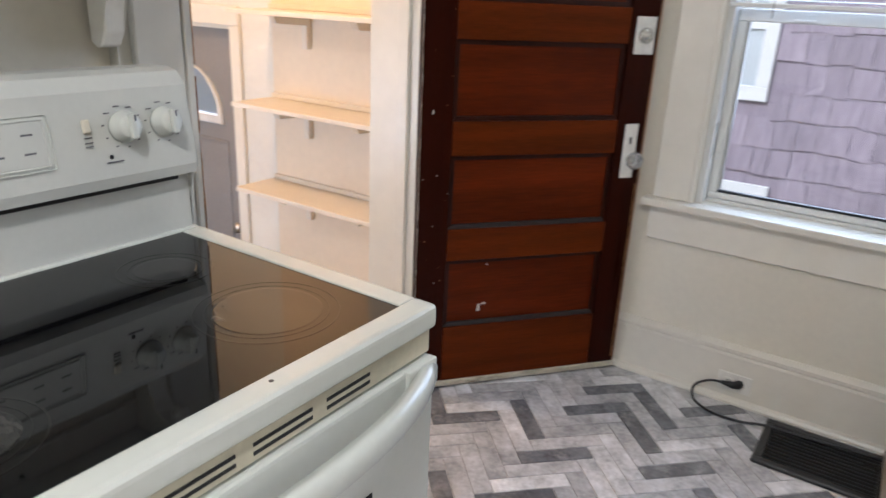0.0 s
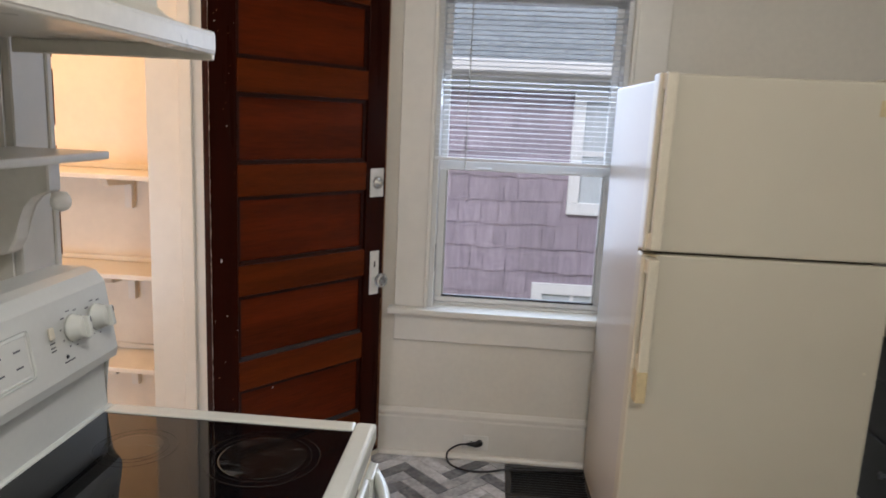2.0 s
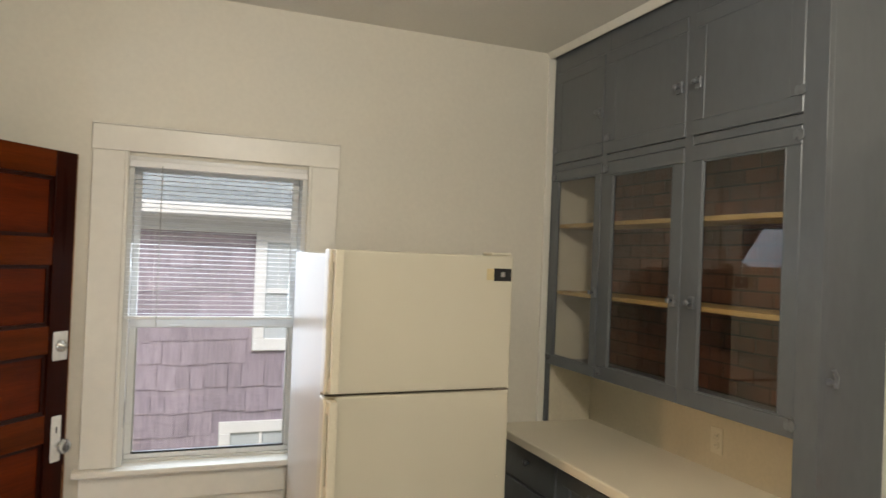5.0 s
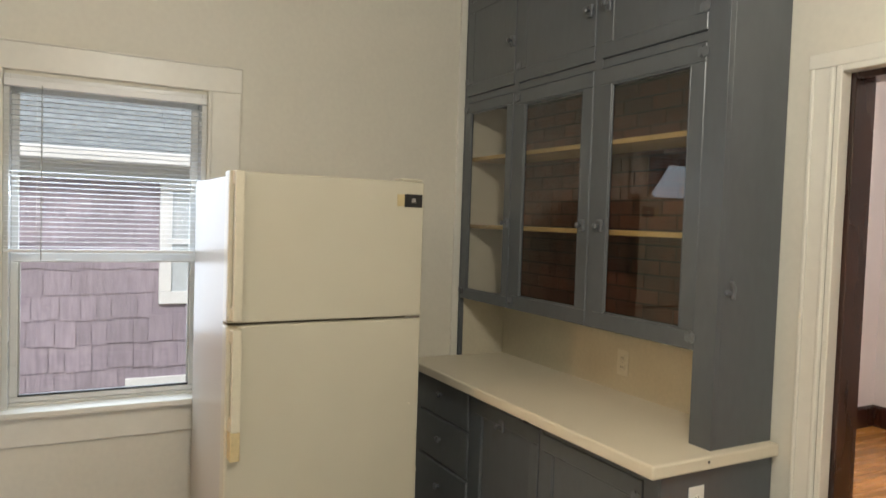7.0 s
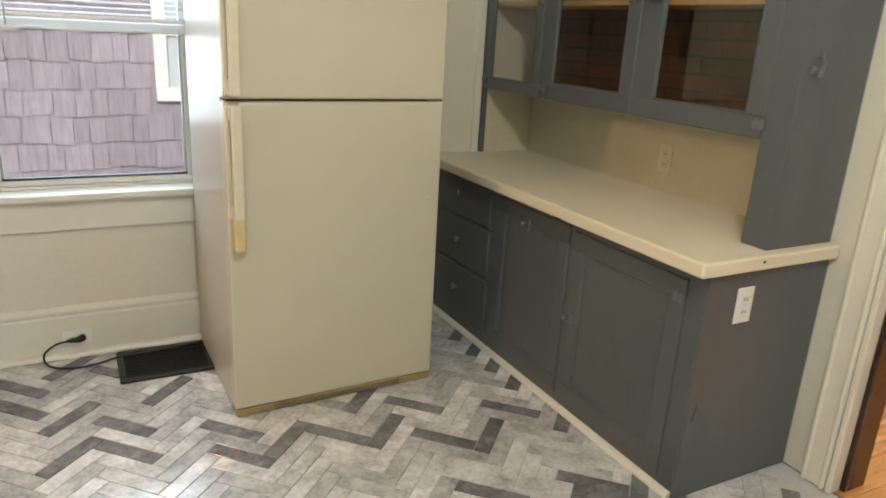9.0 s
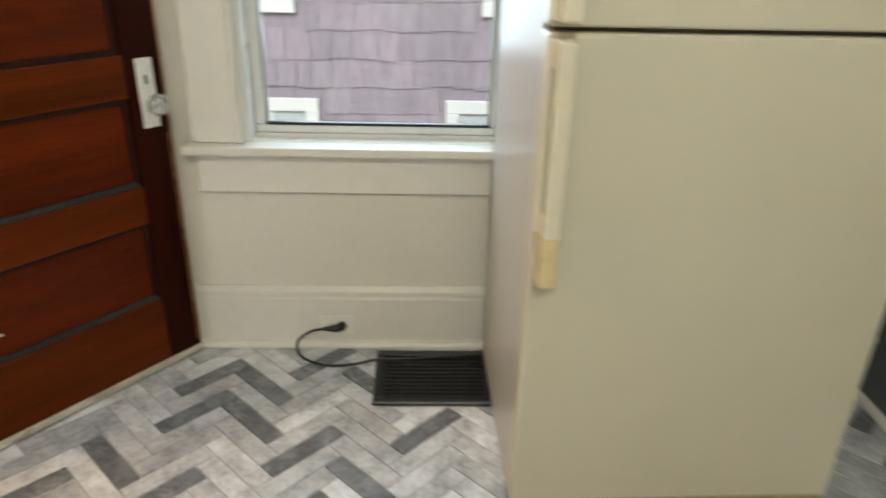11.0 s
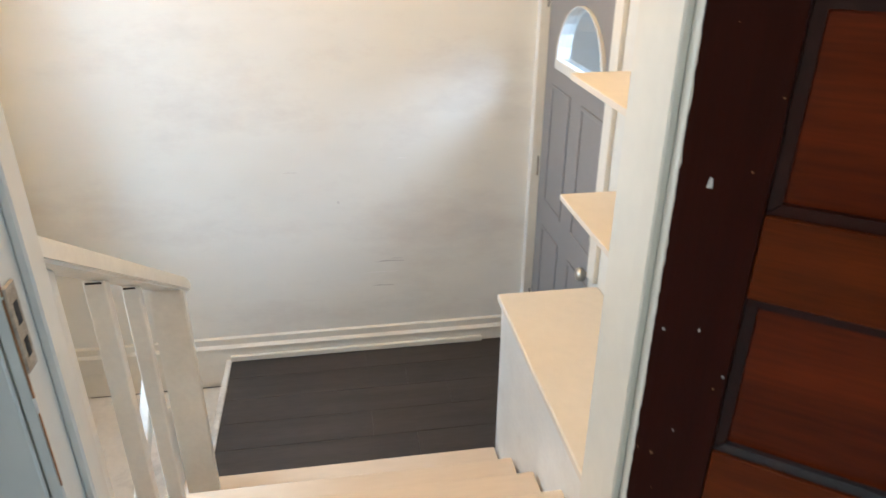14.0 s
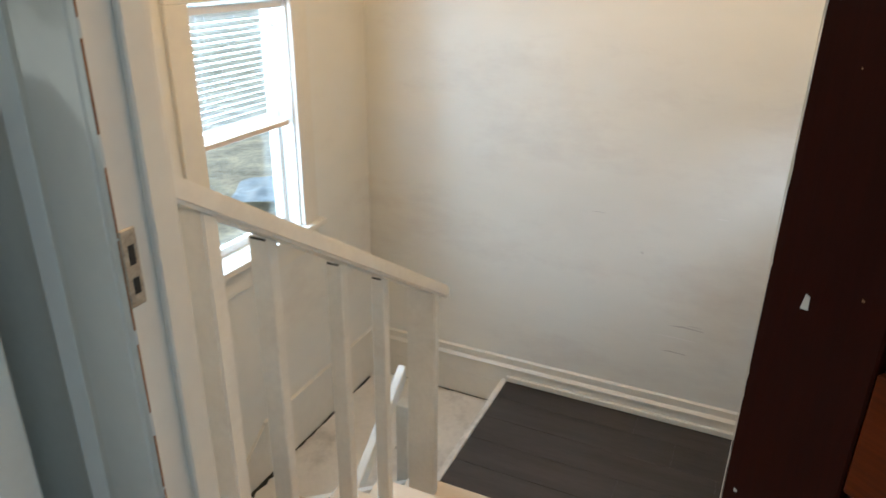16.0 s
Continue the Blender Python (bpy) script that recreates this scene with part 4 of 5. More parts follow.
fridge_handle(1.15, 1.69, False, False)
fridge_handle(0.75, 1.12, True, True)
badge = part("badge", block(FW - 0.092, FW - 0.012, -0.004, 0.0, 1.585, 1.638, 0.001), BLACK, fr, "small black badge")
part("mark", block(FW - 0.062, FW - 0.042, -0.0052, -0.0038, 1.603, 1.622), CHROME, badge)
part("label_stain", block(FW - 0.125, FW - 0.0925, -0.0022, 0.0, 1.588, 1.636), YELLOWED, fr, "yellowed adhesive patch")
part("door_dot", lathe([(0.005, 0), (0.004, 0.002), (0.001, 0.0025)], 10, pose(FW - 0.045, 0.0, 0.775, 90, 0, 0)), HANDLEPL, fr)

# ---- built-in hutch: lower cabinet, worktop, upper cabinet ----
BY0, BY1, BX = 0.82, NY - 0.004, 1.42


def framed_door(parent, name, x, y0, y1, z0, z1, stile, glass=None, mat=CABINET, shallow=False):
    """A cabinet door in a plane of constant x, front facing -x; returns it. glass: (y0, y1, z0, z1) for a glazed door."""
    t, x = 0.02, x + 0.014
    d = part(name, block(x - t, x, y0, y1, z0, z0 + stile, 0.003), mat, parent, world=True)
    part("top_rail", block(x - t, x, y0, y1, z1 - stile, z1, 0.003), mat, d, world=True)
    part("stile", block(x - t + 0.0005, x, y0, y0 + stile, z0 + stile, z1 - stile, 0.003), mat, d, world=True)
    part("stile", block(x - t + 0.0005, x, y1 - stile, y1, z0 + stile, z1 - stile, 0.003), mat, d, world=True)
    if glass:
        p = part("pane", block(x - 0.011, x - 0.008, y0 + stile - 0.004, y1 - stile + 0.004, z0 + stile - 0.004, z1 - stile + 0.004), CABGLASS, d, "old clear glass pane", world=True)
        p.visible_shadow = False
    else:
        part("panel", block(x - (0.0172 if shallow else 0.011), x - 0.003, y0 + stile - 0.004, y1 - stile + 0.004, z0 + stile - 0.004, z1 - stile + 0.004), mat, d, world=True)
    if shallow:
        return d
    b = bmesh.new()
    a0, a1, c0, c1 = y0 + stile, y1 - stile, z0 + stile, z1 - stile
    for q in ((a0, a1, c0, c0 + 0.008), (a0, a1, c1 - 0.008, c1), (a0, a0 + 0.008, c0 + 0.008, c1 - 0.008), (a1 - 0.008, a1, c0 + 0.008, c1 - 0.008)):
        block(x - 0.017, x - 0.0105, q[0], q[1], q[2], q[3], 0.002, bm=b)
    part("sticking", b, mat, d, world=True)
    return d


def turn_knob(parent, x, y, z, mat=DARKMETAL, r=0.016):
    part("knob", lathe([(0.008, 0), (0.007, 0.012), (r, 0.018), (r * 0.95, 0.026), (r * 0.4, 0.03)], 14, pose(x, y, z, 0, -90, 0)), mat, parent, smooth=True, world=True)


def latch(parent, x, y, z):
    l = part("latch", block(x - 0.012, x, y - 0.016, y + 0.016, z - 0.025, z + 0.025, 0.003), DARKMETAL, parent, "painted-over cabinet latch", world=True)
    part("latch_knob", lathe([(0.006, 0), (0.006, 0.014), (0.012, 0.018), (0.010, 0.026), (0.003, 0.028)], 12, pose(x - 0.01, y, z, 0, -90, 0)), DARKMETAL, l, smooth=True, world=True)


def butterfly_hinge(parent, x, y, z):
    part("hinge", prism([(-0.022, -0.012), (-0.006, -0.020), (0, -0.012), (0.006, -0.020), (0.022, -0.012), (0.022, 0.012), (0.006, 0.02), (0, 0.012), (-0.006, 0.02), (-0.022, 0.012)],
                        0.004, pose(x, y, z, 90, 0, -90)), DARKMETAL, parent, "painted-over butterfly hinge", world=True)


base = thing("base_cabinet", (1.7, 1.7, 0.0), "slate grey built-in lower cabinet with drawers and panel doors", "cabinet")
part("body", block(BX + 0.021, EX - 0.002, BY0, BY1, 0.0, 0.755, 0.002), CABINET, base, world=True)
for y0, y1 in ((BY0, 0.883), (1.427, 1.448), (1.952, 1.998), (2.502, BY1)):
    part("face_stile", block(BX, BX + 0.0205, y0, y1, 0.0, 0.755, 0.002), CABINET, base, world=True)
for y0, y1, z0, z1 in ((0.883, 1.427, 0.717, 0.755), (1.448, 1.952, 0.727, 0.755), (1.998, 2.502, 0.737, 0.755), (0.883, 1.427, 0, 0.048), (1.448, 1.952, 0, 0.053), (1.998, 2.502, 0, 0.058),
                       (1.998, 2.502, 0.317, 0.328), (1.998, 2.502, 0.547, 0.558)):
    part("face_rail", block(BX + 0.0005, BX + 0.0205, y0, y1, z0, z1, 0.001), CABINET, base, world=True)
for z0, z1, kz in ((0.56, 0.735, 0.672), (0.33, 0.545, 0.446), (0.06, 0.315, 0.21)):
    dr = part("drawer_front", block(BX - 0.008, BX + 0.014, 2.0, 2.50, z0, z1, 0.004), CABINET, base, world=True)
    turn_knob(dr, BX - 0.007, 2.262, kz)
d = framed_door(base, "cabinet_door", BX, 1.45, 1.95, 0.055, 0.725, 0.065)
latch(d, BX - 0.005, 1.71, 0.665)
d = framed_door(base, "cabinet_door", BX, 0.885, 1.425, 0.05, 0.715, 0.065)
latch(d, BX - 0.005, 1.395, 0.395)
butterfly_hinge(d, BX - 0.007, 0.905, 0.655)
part("shoe_moulding", run(SHOE, (BX, BY0, 0), (BX, BY1, 0), (-1, 0, 0)), TRIM, base, "white shoe moulding", world=True)
part("side_board", block(BX + 0.0008, EX - 0.004, BY0 - 0.012, BY0 - 0.0005, 0.0, 0.7555, 0.0008), CABINET, base, world=True)
part("paint_chip", prism([(0, 0), (0.012, 0.05), (0.016, 0.05), (0.004, -0.01)], 0.0006, pose(1.44, BY0 - 0.0122, 0.28, 90, 0, 0)), BLACK, base, "chipped dark spot", world=True)


def outlet(name, label, m, mat):
    o = thing(name, m.translation, label, "outlet", group="wall outlets")
    o.matrix_basis = m
    part("plate", block(-0.035, 0.035, -0.005, 0, -0.057, 0.057, 0.002), mat, o)
    for z in (-0.02, 0.02):
        s = part("socket", block(-0.016, 0.016, -0.007, -0.005, z - 0.014, z + 0.014, 0.003), mat, o)
        for x in (-0.006, 0.006):
            part("slot", block(x - 0.0012, x + 0.0012, -0.0075, -0.0068, z - 0.005, z + 0.006), BLACK, s)
    part("screw", lathe([(0.003, 0), (0.002, 0.001)], 8, pose(0, -0.005, 0, 90, 0, 0)), NICKEL, o)
    return o


outlet("wall_outlet", "white outlet on the grey cabinet end", pose(1.575, BY0 - 0.0125, 0.645), OUTLETW)
outlet("wall_outlet", "cream outlet on the wall above the worktop", pose(EX - 0.013, 1.555, 0.935, 0, 0, -90), OUTLET)
o = outlet("wall_outlet", "ivory outlet set sideways in the baseboard", pose(-0.222, NY - 0.018, 0.080, 0, 90, 0), OUTLETW)

top = thing("worktop", (1.68, 1.65, 0.758), "cream laminate worktop with a rounded edge", "worktop")
part("slab", block(1.355, EX - 0.002, 0.782, BY1, 0.758, 0.803, 0.010, seg=3), LAMINATE, top, world=True)
part("dark_mark", block(1.353, 1.357, 1.44, 1.475, 0.756, 0.762), BLACK, top, "dark burnt mark", world=True)
part("screw_hole", lathe([(0.005, 0), (0.005, 0.001)], 10, pose(1.60, 0.7822, 0.785, 90, 0, 0)), BLACK, top, world=True)

UX = 1.65
hutch = thing("upper_cabinet", (1.82, 1.7, 0.803), "slate grey built-in upper cabinet with glazed doors", "cabinet")
part("side_panel", block(UX + 0.0205, EX - 0.002, BY0, BY0 + 0.03, 0.803, TOP - 0.002, 0.001), CABINET, hutch, world=True)
part("side_panel", block(UX, EX - 0.002, BY1 - 0.022, BY1, 0.803, TOP - 0.002, 0.003), CABINET, hutch, world=True)
part("face_stile", block(UX - 0.004, UX + 0.02, BY0 - 0.0008, 0.911, 0.803, TOP - 0.002, 0.0008), CABINET, hutch, world=True)
part("face_stile", block(UX, UX + 0.025, BY1 - 0.05, BY1 - 0.023, 1.12, TOP - 0.002, 0.002), CABINET, hutch, world=True)
part("face_stile", block(UX, UX + 0.025, 1.435, 1.485, 1.12, TOP - 0.002, 0.002), CABINET, hutch, world=True)
part("face_stile", block(UX, UX + 0.025, 2.03, 2.07, 1.12, TOP - 0.002, 0.002), CABINET, hutch, world=True)
part("face_rail", block(UX + 0.0015, UX + 0.025, 0.912, BY1 - 0.023, 2.165, 2.20, 0.002), CABINET, hutch, world=True)
part("face_rail", block(UX + 0.0015, UX + 0.025, 0.912, BY1 - 0.023, 2.70, TOP - 0.002, 0.002), CABINET, hutch, world=True)
part("bottom_board", block(UX + 0.018, EX - 0.002, BY0 + 0.031, BY1 - 0.023, 1.118, 1.14, 0.002), CABINET, hutch, world=True)
part("back_board", block(EX - 0.012, EX - 0.002, BY0 + 0.031, BY1 - 0.023, 0.803, 1.117), HUTCHIN, hutch, "cream back board above the worktop", world=True)
part("side_lining", block(UX + 0.026, EX - 0.013, BY1 - 0.026, BY1 - 0.0225, 0.803, TOP - 0.01), HUTCHIN, hutch, "cream painted lining", world=True)
part("side_lining", block(UX + 0.026, EX - 0.013, BY0 + 0.031, BY0 + 0.034, 0.803, TOP - 0.01), HUTCHIN, hutch, "cream painted lining", world=True)
for z in (1.50, 1.86):
    part("shelf", block(UX + 0.03, EX - 0.018, BY0 + 0.036, BY1 - 0.028, z, z + 0.02, 0.002), SHELFWOOD, hutch, "yellowed wooden shelf", world=True)
part("shelf", block(UX + 0.026, EX - 0.013, BY0 + 0.036, BY1 - 0.028, 2.166, 2.186), CABINET, hutch, world=True)
# brick-patterned lining of the back
lining = part("brick_lining", block(EX - 0.016, EX - 0.0125, BY0 + 0.034, BY1 - 0.027, 1.141, 2.165), material("dark_lining_joint", (0.016, 0.010, 0.007), 0.7), hutch, "red brick-patterned back lining", world=True)
BRICK = material("printed_red_brick", (0.092, 0.027, 0.011), 0.45, vary=0.25, scale=12, fine=80, per_piece=0.35)
bl, bh = 0.168, 0.063
brick_mesh = mesh_of("brick", block(-0.0012, 0.0012, 0.004, bl - 0.004, 0.004, bh - 0.004), BRICK)
inv = hutch.matrix_basis.inverted()
for r in range(16):
    off = 0.0 if r % 2 else bl / 2
    y = BY0 + 0.036 + off
    while y + bl < BY1 - 0.028:
        o = new("brick", brick_mesh)
        o.parent = lining
        o.location = inv @ Vector((EX - 0.0172, y, 1.146 + r * bh))
        y += bl
for y0, y1 in ((0.912, 1.437), (1.483, 2.032), (2.067, 2.518)):
    d = framed_door(hutch, "glazed_door", UX, y0, y1, 1.122, 2.162, 0.064 if y0 < 2 else 0.05, glass=True)
    ly = {0.912: 1.405, 1.483: 1.515, 2.067: 2.085}[y0]
    latch(d, UX - 0.005, ly, 1.535)
    for z in (1.165, 2.13):
        butterfly_hinge(d, UX - 0.007, {0.912: 0.922, 1.483: 2.028, 2.067: 2.51}[y0], z)
    u = framed_door(hutch, "upper_door", UX, y0, y1, 2.203, 2.697, 0.06, shallow=True)
    latch(u, UX - 0.005, ly, 2.41)
    butterfly_hinge(u, UX - 0.007, {0.912: 0.922, 1.483: 2.028, 2.067: 2.51}[y0], 2.28)
hook = part("hook", lathe([(0.012, 0), (0.012, 0.006), (0.006, 0.012), (0.006, 0.03)], 12, pose(1.69, BY0, 1.327, 90, 0, 0)), DARKMETAL, hutch, "painted-over catch", world=True)
part("hook_lever", tube([(1.69, BY0 - 0.026, 1.31), (1.69, BY0 - 0.03, 1.345), (1.675, BY0 - 0.028, 1.37)], 0.007), DARKMETAL, hook, world=True)

# ---- stove ----
st = thing("stove", (-0.75, 0.52, 0.0), "white electric range with a black ceramic cooktop", "stove")
Y0, Y1 = 0.145, 0.905


def sp(name, b, mat=ENAMEL, label="", parent=None, smooth=False):
    return part(name, b, mat, parent or st, label, smooth, world=True)


sp("body", block(-1.09, -0.455, Y0 + 0.004, Y1 - 0.004, 0.06, 0.862, 0.004))
sp("plinth", block(-1.07, -0.50, Y0 + 0.02, Y1 - 0.02, 0.0, 0.06), BLACK)
rim = bmesh.new()
block(-0.462, -0.418, Y0, Y1, 0.868, 0.907, 0.010, rim, 3)
block(-1.09, -0.975, Y0, Y1, 0.868, 0.907, 0.006, rim, 2)
block(-0.976, -0.460, Y0, Y0 + 0.04, 0.868, 0.9065, 0.006, rim, 2)
block(-0.976, -0.460, Y1 - 0.04, Y1, 0.868, 0.9065, 0.006, rim, 2)
ct = sp("cooktop_frame", rim)
gl = sp("cooktop_glass", block(-0.977, -0.458, Y0 + 0.038, Y1 - 0.038, 0.872, 0.903), CERAMIC, "black ceramic glass", ct)


def burner(x, y, r):
    b = bmesh.new()
    for r0, r1 in ((r, r - 0.003), (r - 0.016, r - 0.018)):
        n = 48
        a = [b.verts.new((x + r0 * math.cos(2 * math.pi * k / n), y + r0 * math.sin(2 * math.pi * k / n), 0.9033)) for k in range(n)]
        c = [b.verts.new((x + r1 * math.cos(2 * math.pi * k / n), y + r1 * math.sin(2 * math.pi * k / n), 0.9033)) for k in range(n)]
        for k in range(n):
            b.faces.new((a[k], a[(k + 1) % n], c[(k + 1) % n], c[k]))
    sp("burner_ring", b, RING, "worn grey burner ring", gl)
    sp("burner_zone", lathe([(r - 0.026, 0.0), (r - 0.028, 0.0002)], 48, pose(x, y, 0.9031)), WORN, "dull scratched burner zone", gl)


burner(-0.60, 0.735, 0.105)
burner(-0.60, 0.33, 0.085)
burner(-0.84, 0.735, 0.075)
burner(-0.84, 0.33, 0.10)
sp("chip", lathe([(0.004, 0), (0.003, 0.0006)], 6, pose(-0.444, 0.60, 0.9068)), BLACK, "black enamel chip", ct)
strip = sp("vent_strip", block(-0.455, -0.428, Y0 + 0.004, Y1 - 0.004, 0.825, 0.866, 0.003), AGED, "aged cream vent strip")
for a, b2 in ((0.21, 0.29), (0.32, 0.42), (0.44, 0.53), (0.555, 0.65), (0.675, 0.76)):
    for z in (0.838, 0.850):
        sp("vent_slot", block(-0.4285, -0.4272, a, b2, z - 0.0028, z + 0.0028, 0.0005), BLACK, parent=strip)
od = sp("oven_door", block(-0.455, -0.418, Y0 + 0.004, Y1 - 0.004, 0.22, 0.822, 0.006, seg=2))
sp("oven_window", block(-0.4195, -0.4165, Y0 + 0.15, Y1 - 0.15, 0.40, 0.66, 0.001), CERAMIC, "dark oven window", od)
hb = bmesh.new()
rings = []
for k in range(25):
    f = k / 24
    y = Y0 + 0.006 + f * (Y1 - Y0 - 0.012)
    reach = 0.064 * (1 - abs(2 * f - 1) ** 3.2)
    x = -0.414 + reach
    ring = [(x - 0.020, 0.782), (x - 0.004, 0.776), (x + 0.004, 0.786), (x + 0.004, 0.806), (x - 0.003, 0.818), (x - 0.020, 0.820)]
    rings.append([hb.verts.new((px, y, pz)) for px, pz in ring])
for r0, r1 in zip(rings, rings[1:]):
    for k in range(6):
        hb.faces.new((r0[k], r0[(k + 1) % 6], r1[(k + 1) % 6], r1[k]))
hb.faces.new(rings[0])
hb.faces.new(rings[-1])
handle = sp("oven_handle", hb, ENAMEL, "bowed white door handle", od, True)
for y in (Y0 + 0.006, Y1 - 0.076):
    sp("handle_mount", block(-0.428, -0.411, y, y + 0.07, 0.772, 0.8235, 0.004, seg=2), ENAMEL, parent=handle)
sp("drawer", block(-0.455, -0.42, Y0 + 0.004, Y1 - 0.004, 0.065, 0.212, 0.006, seg=2))
# back guard: a sloped panel with rounded shoulders
prof = [(-1.09, 0.90), (-0.985, 0.90), (-0.99, 1.010), (-0.962, 1.016), (-0.958, 1.034), (-0.980, 1.172), (-0.998, 1.194), (-1.022, 1.200), (-1.09, 1.197)]
bg = prism(prof, Y1 - Y0, Matrix.Translation((0, Y1, 0)) @ pose(0, 0, 0, 90, 0, 0))
bmesh.ops.bevel(bg, geom=[e for e in bg.edges if abs(e.verts[0].co.y - e.verts[1].co.y) < 1e-4], offset=0.008, segments=3, affect="EDGES")
guard = sp("back_guard", bg, STOVEPL)
PT = pose(-0.968, 0, 1.097, 0, -9, 0)


def on_guard(name, b, mat, parent=None, label="", smooth=False):
    b.transform(PT)
    return sp(name, b, mat, label, parent or guard, smooth)


sp("panel_gap", block(-0.992, -0.9865, Y0 + 0.02, Y1 - 0.03, 1.002, 1.0095), BLACK, "dark gap under the control panel", guard)
disp = on_guard("display_frame", block(-0.002, 0.002, 0.40, 0.648, -0.035, 0.048, 0.006, seg=2), ENAMEL, label="recessed control panel")
on_guard("display_face", block(0.0015, 0.003, 0.408, 0.640, -0.029, 0.042, 0.003), STOVEPL, disp)
for a in (0.44, 0.50, 0.56, 0.605):
    for z in (-0.008, 0.02):
        on_guard("print_bar", block(0.0028, 0.0034, a, a + 0.017, z, z + 0.003), PRINT, disp)
on_guard("clock_window", block(0.0028, 0.0036, 0.42, 0.50, 0.028, 0.04), BLACK, disp)
for y in (0.205, 0.282, 0.767, 0.843):
    kn = on_guard("knob", lathe([(0.026, 0), (0.026, 0.006), (0.0225, 0.009), (0.0205, 0.024), (0.017, 0.028), (0.004, 0.029)], 24, pose(0.002, y, 0.016, 0, 90, 0)), ENAMEL, label="white control knob", smooth=True)
    on_guard("grip", block(0.026, 0.038, y - 0.006, y + 0.006, -0.004, 0.036, 0.003, seg=2), ENAMEL, kn)
    on_guard("pointer", block(0.0375, 0.0386, y + 0.001, y + 0.004, 0.024, 0.034), PRINT, kn)
    for k in range(9):
        a = math.pi * (0.15 + k * 0.2)
        w = 0.005 if k in (1, 2, 3) else 0.002
        yy, zz = y + 0.034 * math.cos(a), 0.016 + 0.034 * math.sin(a)
        on_guard("print_bar", block(0.0008, 0.0016, yy - w, yy + w, zz - 0.001, zz + 0.001), PRINT)
sw2 = on_guard("light_switch", block(0.0, 0.006, 0.698, 0.711, 0.012, 0.034, 0.002), OUTLET, label="cream rocker switch")
for z in (0.004, -0.004, -0.010):
    on_guard("print_bar", block(0.0006, 0.0014, 0.699, 0.712, z, z + 0.002), PRINT)
on_guard("indicator_light", lathe([(0.004, 0), (0.003, 0.0015)], 10, pose(0.001, 0.738, -0.030, 0, 90, 0)), BLACK)
on_guard("print_bar", block(0.0006, 0.0014, 0.728, 0.758, -0.040, -0.0375), PRINT)

# ---- shelf with brackets over the stove ----
ws = thing("wall_shelf", (-1.17, 0.52, 1.26), "white painted wooden shelf on scroll brackets above the stove", "shelf")
part("board", block(WX + 0.002, -0.985, 0.10, 0.945, 1.412, 1.428, 0.004, seg=2), RAILPAINT, ws, world=True)
part("back_rail", block(WX + 0.002, WX + 0.018, 0.12, 0.895, 1.345, 1.411, 0.003), RAILPAINT, ws, world=True)
scroll = [(0.0, 0.0), (0.125, 0.0), (0.125, -0.06), (0.105, -0.062), (0.088, -0.07), (0.07, -0.09), (0.058, -0.12), (0.05, -0.16), (0.035, -0.185), (0.018, -0.19), (0.0, -0.18)]
for y in (0.85, 0.16):
    br = part("bracket", prism(scroll, 0.04, Matrix.Translation((WX + 0.02, y + 0.04, 1.411)) @ pose(0, 0, 0, 90, 0, 0), 0.003), RAILPAINT, ws, world=True)
    part("ball", lathe([(0.003, 0.032), (0.012, 0.030), (0.018, 0.02), (0.0195, 0.012), (0.018, 0.004), (0.012, -0.004), (0.003, -0.007)], 18, pose(-1.045, y + 0.02, 1.319)), RAILPAINT, br, smooth=True, world=True)
part("hook_screw", lathe([(0.005, 0), (0.004, 0.006)], 8, pose(WX + 0.019, 0.60, 1.39, 0, 90, 0)), BLACK, ws, world=True)
structure("trim", block(WX, WX + 0.03, 0.895, 0.899, 0, TOP), TRIM, "narrow white edge strip beside the frame", "trim")

# ---- range hood ----
hd = thing("range_hood", (-0.96, 0.53, 1.62), "white enamel range hood with a louvred front", "range hood")
hprof = [(WX + 0.002, 1.64), (-0.79, 1.64), (-0.79, 1.623), (-0.755, 1.623), (-0.755, 1.664), (-0.775, 1.668), (-0.82, 1.678), (-0.85, 1.69), (-0.868, 1.705), (-0.872, 1.765), (WX + 0.002, 1.765)]
part("shell", prism(hprof, 0.775, Matrix.Translation((0, 0.925, 0)) @ pose(0, 0, 0, 90, 0, 0), 0.002), HOODPAINT, hd, world=True)
part("front_lip", block(-0.756, -0.7525, 0.155, 0.92, 1.628, 1.658, 0.001), HOODPAINT, hd, world=True)
part("side_flange", block(-1.16, -0.757, 0.918, 0.926, 1.612, 1.64, 0.002), HOODPAINT, hd, world=True)
for k in range(4):
    y0 = 0.30 + k * 0.105
    for j in range(5):
        part("louvre", block(-0.8745, -0.868, y0, y0 + 0.09, 1.716 + j * 0.009, 1.7195 + j * 0.009), GASKET, hd, world=True)
cp = part("control_plate", block(-0.8755, -0.868, 0.735, 0.87, 1.714, 1.752, 0.001), material("matt_black_plate", (0.010, 0.010, 0.011), 0.7, spec=0.15), hd, "black switch plate", world=True)
for y in (0.765, 0.80, 0.835):
    part("switch", block(-0.8785, -0.875, y - 0.010, y + 0.010, 1.728, 1.742, 0.001), GASKET, cp, world=True)

